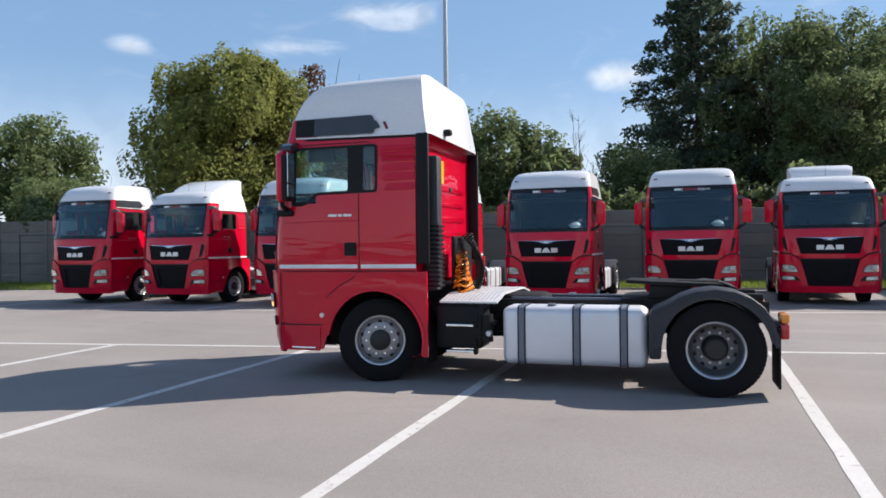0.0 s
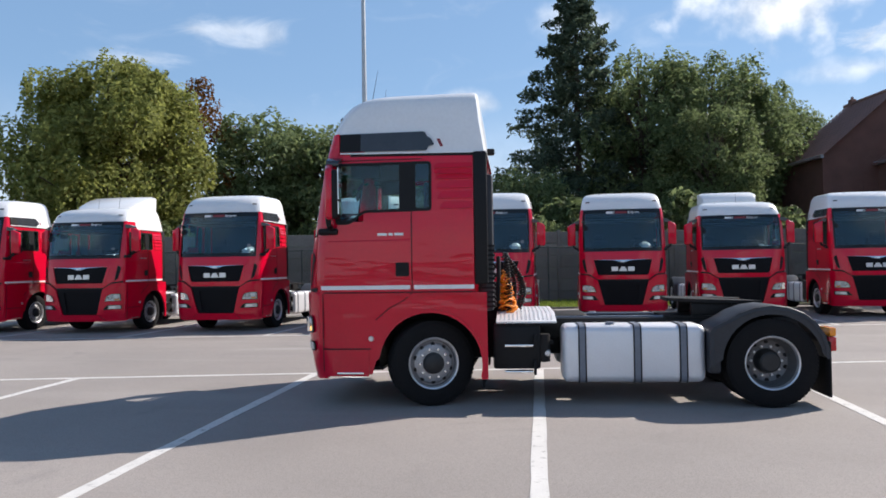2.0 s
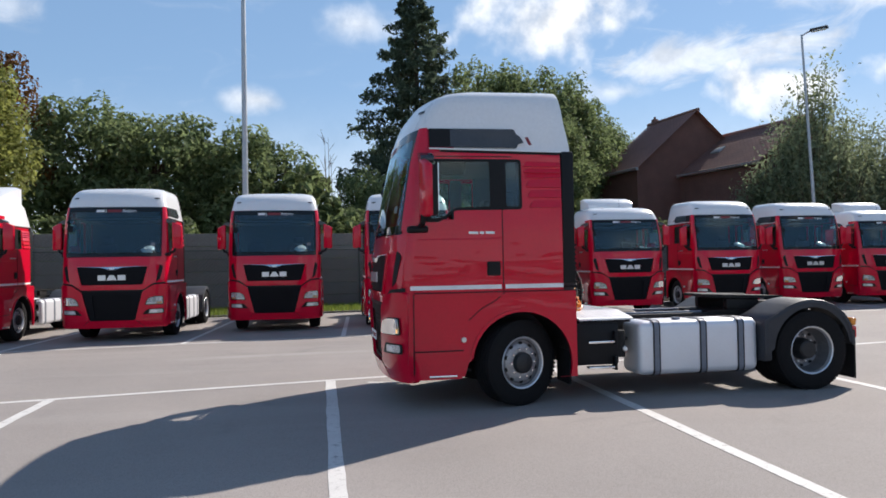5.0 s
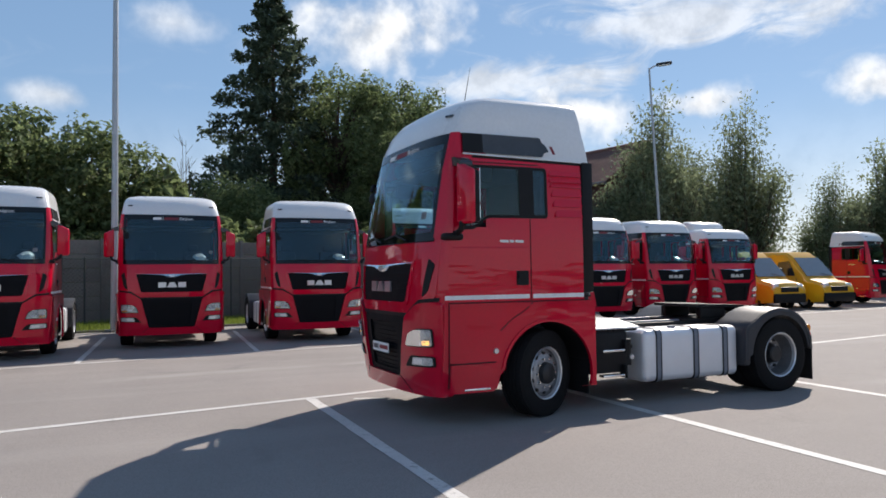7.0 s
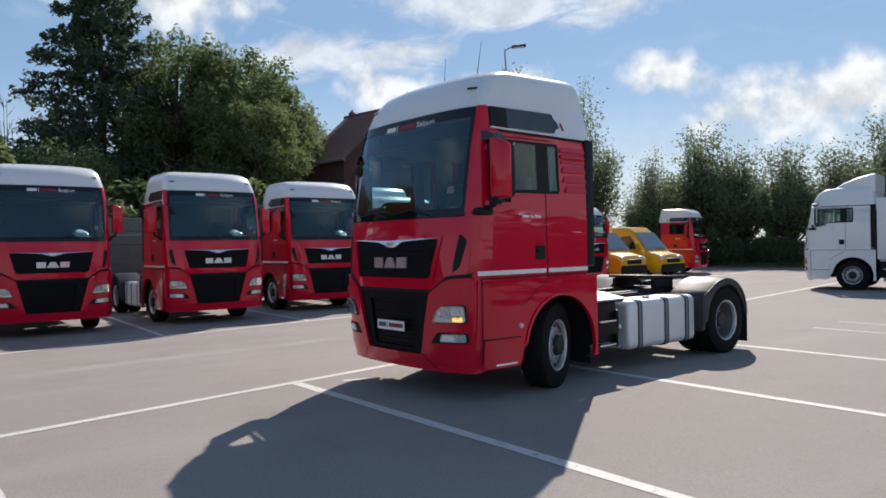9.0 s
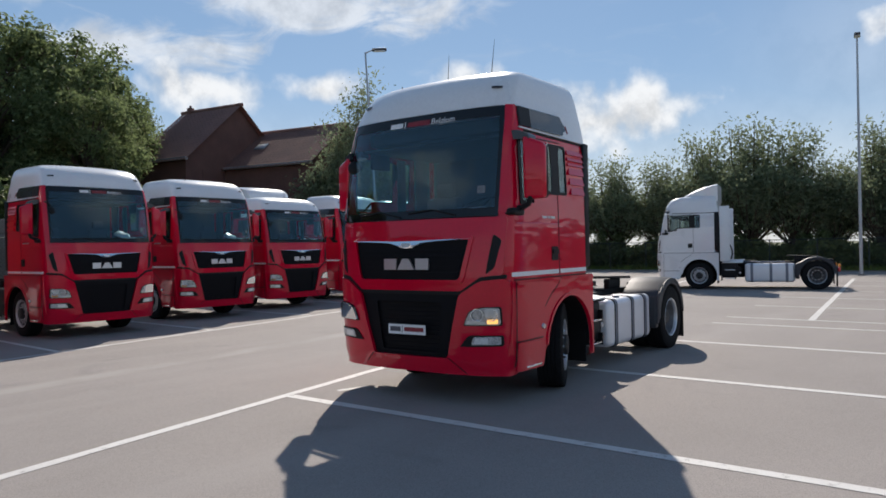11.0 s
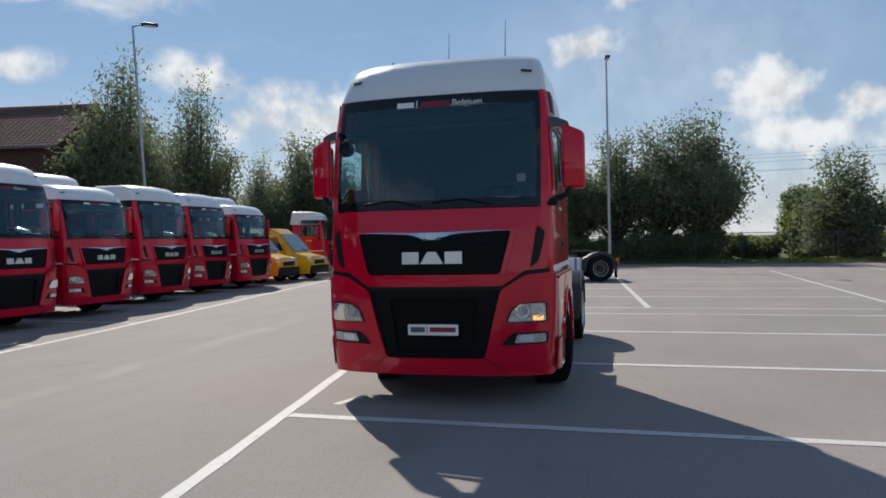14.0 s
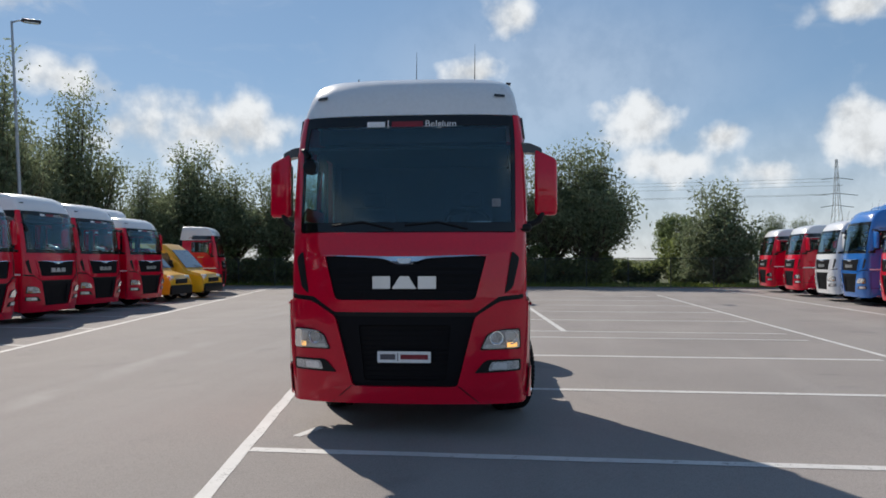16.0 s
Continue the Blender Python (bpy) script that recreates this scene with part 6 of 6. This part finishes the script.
for x, y, s, a in ((-14.9, 37.2, 0.93, 100), (-10.6, 37.2, 0.86, 200), (-4.0, 40.0, 0.68, 300), (-30, 37, 0.55, 30), (-39.5, 33, 0.98, 80), (-45, 29, 0.9, 10), (-34, 29.5, 0.55, 150)):
    plant(green1, x, y, s, a)
for x, y, s, a in ((7.2, 46.0, 0.98, 70), (10.5, 49, 0.92, 160), (6.0, 41.5, 0.70, 250), (13.4, 53.5, 0.85, 20), (23, 55, 0.8, 300)):
    plant(green2, x, y, s, a)
for x, y, s, a in ((-8.3, 36.6, 1.55, 10), (-1.6, 35.5, 1.15, 40), (1.2, 35.0, 1.05, 80), (4.4, 36.2, 1.2, 140), (-3.4, 34.2, 0.9, 200), (-20, 30.4, 0.95, 0), (-17, 30.6, 0.9, 90), (-13.2, 31.6, 0.9, 33), (-10, 32.0, 0.8, 60), (-27, 28.2, 0.9, 120), (-31, 27.0, 1.0, 160), (-38, 25.4, 1.0, 20), (8, 37, 1.0, 10), (11.5, 36.5, 0.9, 77)):
    plant(bush, x, y, s, a)
for x, y, s, a in ((22.4, 35.4, 0.93, 190), (32.6, 34.4, 0.8, 10), (25.6, 35.6, 0.84, 220), (17.2, 34.4, 0.94, 120), (20.2, 34.2, 0.9, 250)):
    plant(poplar, x, y, s, a, s / 1.14)
plant(poplar, 17.9, 33.2, 1.0, 40)
for x, y, s, a in ((37.2, 7.1, 0.95, 60), (37.0, 10.1, 0.90, 130), (37.6, 12.9, 0.70, 170), (37.2, 15.0, 0.92, 200), (37.0, 17.6, 1.0, 260), (37.4, 20.6, 0.94, 310), (37.4, 23.6, 0.80, 20), (36.8, 26.6, 0.83, 40), (37.2, 30.2, 0.86, 70), (36.8, 33.1, 1.04, 140), (36.6, 4.9, 0.84, 110), (78, -18.6, 0.74, 200), (78, -22.0, 0.68, 20), (62, -40, 0.8, 20), (60, -27, 0.7, 120)):
    plant(willow, x, y, s, a)
round_willow = tagged(feathery_tree("willow_tree", 6.7, 2.6, 0.7, 92, 175, 0.105, LEAF_C, low=0.1, full=0.6), "low rounded willow leafy down to the grass", "tree", "trees along the yard's end")
round_willow.matrix_basis = pose(37.2, -3.5, 0)
for x, y, s, a in ((35.0, 30.2, 0.7, 30), (32.6, 33.4, 0.6, 70), (26, 32.6, 0.6, 120), (36.2, -14, 0.5, 200), (36.0, -20, 0.5, 130), (23, 32.0, 0.6, 200)):
    plant(bush, x, y, s, a)
hedge = tagged(broad_tree("hedge_shrub", 2.5, 1.6, 0.3, 44, 95, 0.122, LEAF_H, low=0.05, lobe=(0.26, 0.38), peak=0.82), "low sunlit green hedge shrub behind the end fence", "shrub", "low hedge at the yard's end")
hedge.matrix_basis = pose(36.6, 4.6, 0)
for k in range(19):
    plant(hedge, 36.5 + 0.3 * math.sin(2.3 * k), 6.0 + 1.45 * k, 1.0, 47 * k, 0.78 + 0.1 * math.sin(1.7 * k))
for x, y, s, a, z in ((43.5, 3.4, 1.5, 20, 0.80), (44, 0.6, 1.5, 80, 0.74), (43.2, -2.4, 1.5, 150, 0.78), (43.8, -5.4, 1.5, 210, 0.8), (40.6, -1.5, 0.95, 300, 1.5)):
    plant(hedge, x, y, s, a, z)
for x, y, s, a in ((35.2, 33.6, 1.1, 20), (33.4, 34.6, 1.05, 80), (28.4, 35.8, 0.7, 210), (37.0, 34.0, 1.0, 300)):
    plant(bush, x, y, s, a)
for x, y, s, a in ((35.9, 8.4, 0.62, 140), (36.0, 13.4, 0.55, 200), (35.8, 18.6, 0.66, 280), (35.9, 22.2, 0.6, 330), (35.6, 26.6, 0.65, 30)):
    plant(bush, x, y, s, a)


# ---- grass strip along the wall ----
def grass(name, a, b, width, n, hgt, label):
    a, b = np.array(a), np.array(b)
    d = (b - a) / np.linalg.norm(b - a)
    nrm = np.array([-d[1], d[0]])
    t, w = rng.uniform(0, 1, n), rng.uniform(-0.5, 0.5, n) * width
    base = a + (b - a) * t[:, None] + nrm * w[:, None]
    ang, hh = rng.uniform(0, math.tau, n), hgt * rng.uniform(0.4, 1.3, n)
    dx, dy = np.cos(ang), np.sin(ang)
    p = np.zeros((n, 3, 3))
    p[:, 0] = np.stack([base[:, 0] - dx * 0.02, base[:, 1] - dy * 0.02, np.full(n, -0.05)], 1)
    p[:, 1] = np.stack([base[:, 0] + dx * 0.02, base[:, 1] + dy * 0.02, np.full(n, -0.05)], 1)
    p[:, 2] = np.stack([base[:, 0] + dy * hh * 0.4, base[:, 1] - dx * hh * 0.4, hh], 1)
    o = crown_object(name, p.reshape(-1, 3), np.arange(3 * n).reshape(-1, 3), GRASS, None)
    return tagged(o, label, "grass", kind="stuff")


grass("grass_strip", (-40, 21.2), (24, 33.0), 4.3, 70000, 0.17, "sunlit uncut grass before the wall")
grass("tall_grass", (34.5, -24), (34.5, 30), 3.0, 14000, 0.30, "tall dry grass along the end fence")


# ---- far pylon and power lines ----
def pylon():
    t = new("pylon")
    bm = bmesh.new()
    H = 34
    for sx in (1, -1):
        for sy in (1, -1):
            tube(bm, [(sx * 2.4, sy * 2.4, 0), (sx * 0.8, sy * 0.8, 20), (sx * 0.22, sy * 0.22, H)], 0.09, 4)
    for k in range(9):
        z0, z1 = k * H / 9, (k + 1) * H / 9
        w0, w1 = np.interp([z0, z1], [0, 20, H], [2.4, 0.8, 0.22])
        for sx in (1, -1):
            tube(bm, [(sx * w0, w0, z0), (sx * w1, -w1, z1)], 0.05, 4)
            tube(bm, [(w0, sx * w0, z0), (-w1, sx * w1, z1)], 0.05, 4)
    part("tower", bm, GALV, t)
    for z, w in ((18.6, 5.2), (22.4, 6.4), (27.4, 5.0)):
        part("cross_arm", tubed([(-0.3, -w, z), (0, 0, z + 0.7), (-0.3, w, z)], 0.14, 4), GALV, t)
    return t


py = tagged(pylon(), "distant steel lattice electricity pylon", "pylon")
py.matrix_basis = pose(190, -67, 0, 0, 0, 5) @ Matrix.Scale(0.82, 4)
for k, z in enumerate((18.4, 18.9, 20.6, 22.4, 22.9)):
    o = (-5, 5, -4, 4, 0)[k]
    pts = [(190 + o + 0.06 * (y + 67), y, z - 0.5 * (1 - ((y - 20) / 87) ** 2)) for y in np.linspace(-67, 107, 15)]
    tagged(part("power_line", tubed(pts, 0.035, 4), WIRE), "thin overhead power line", "power line", kind="structure")
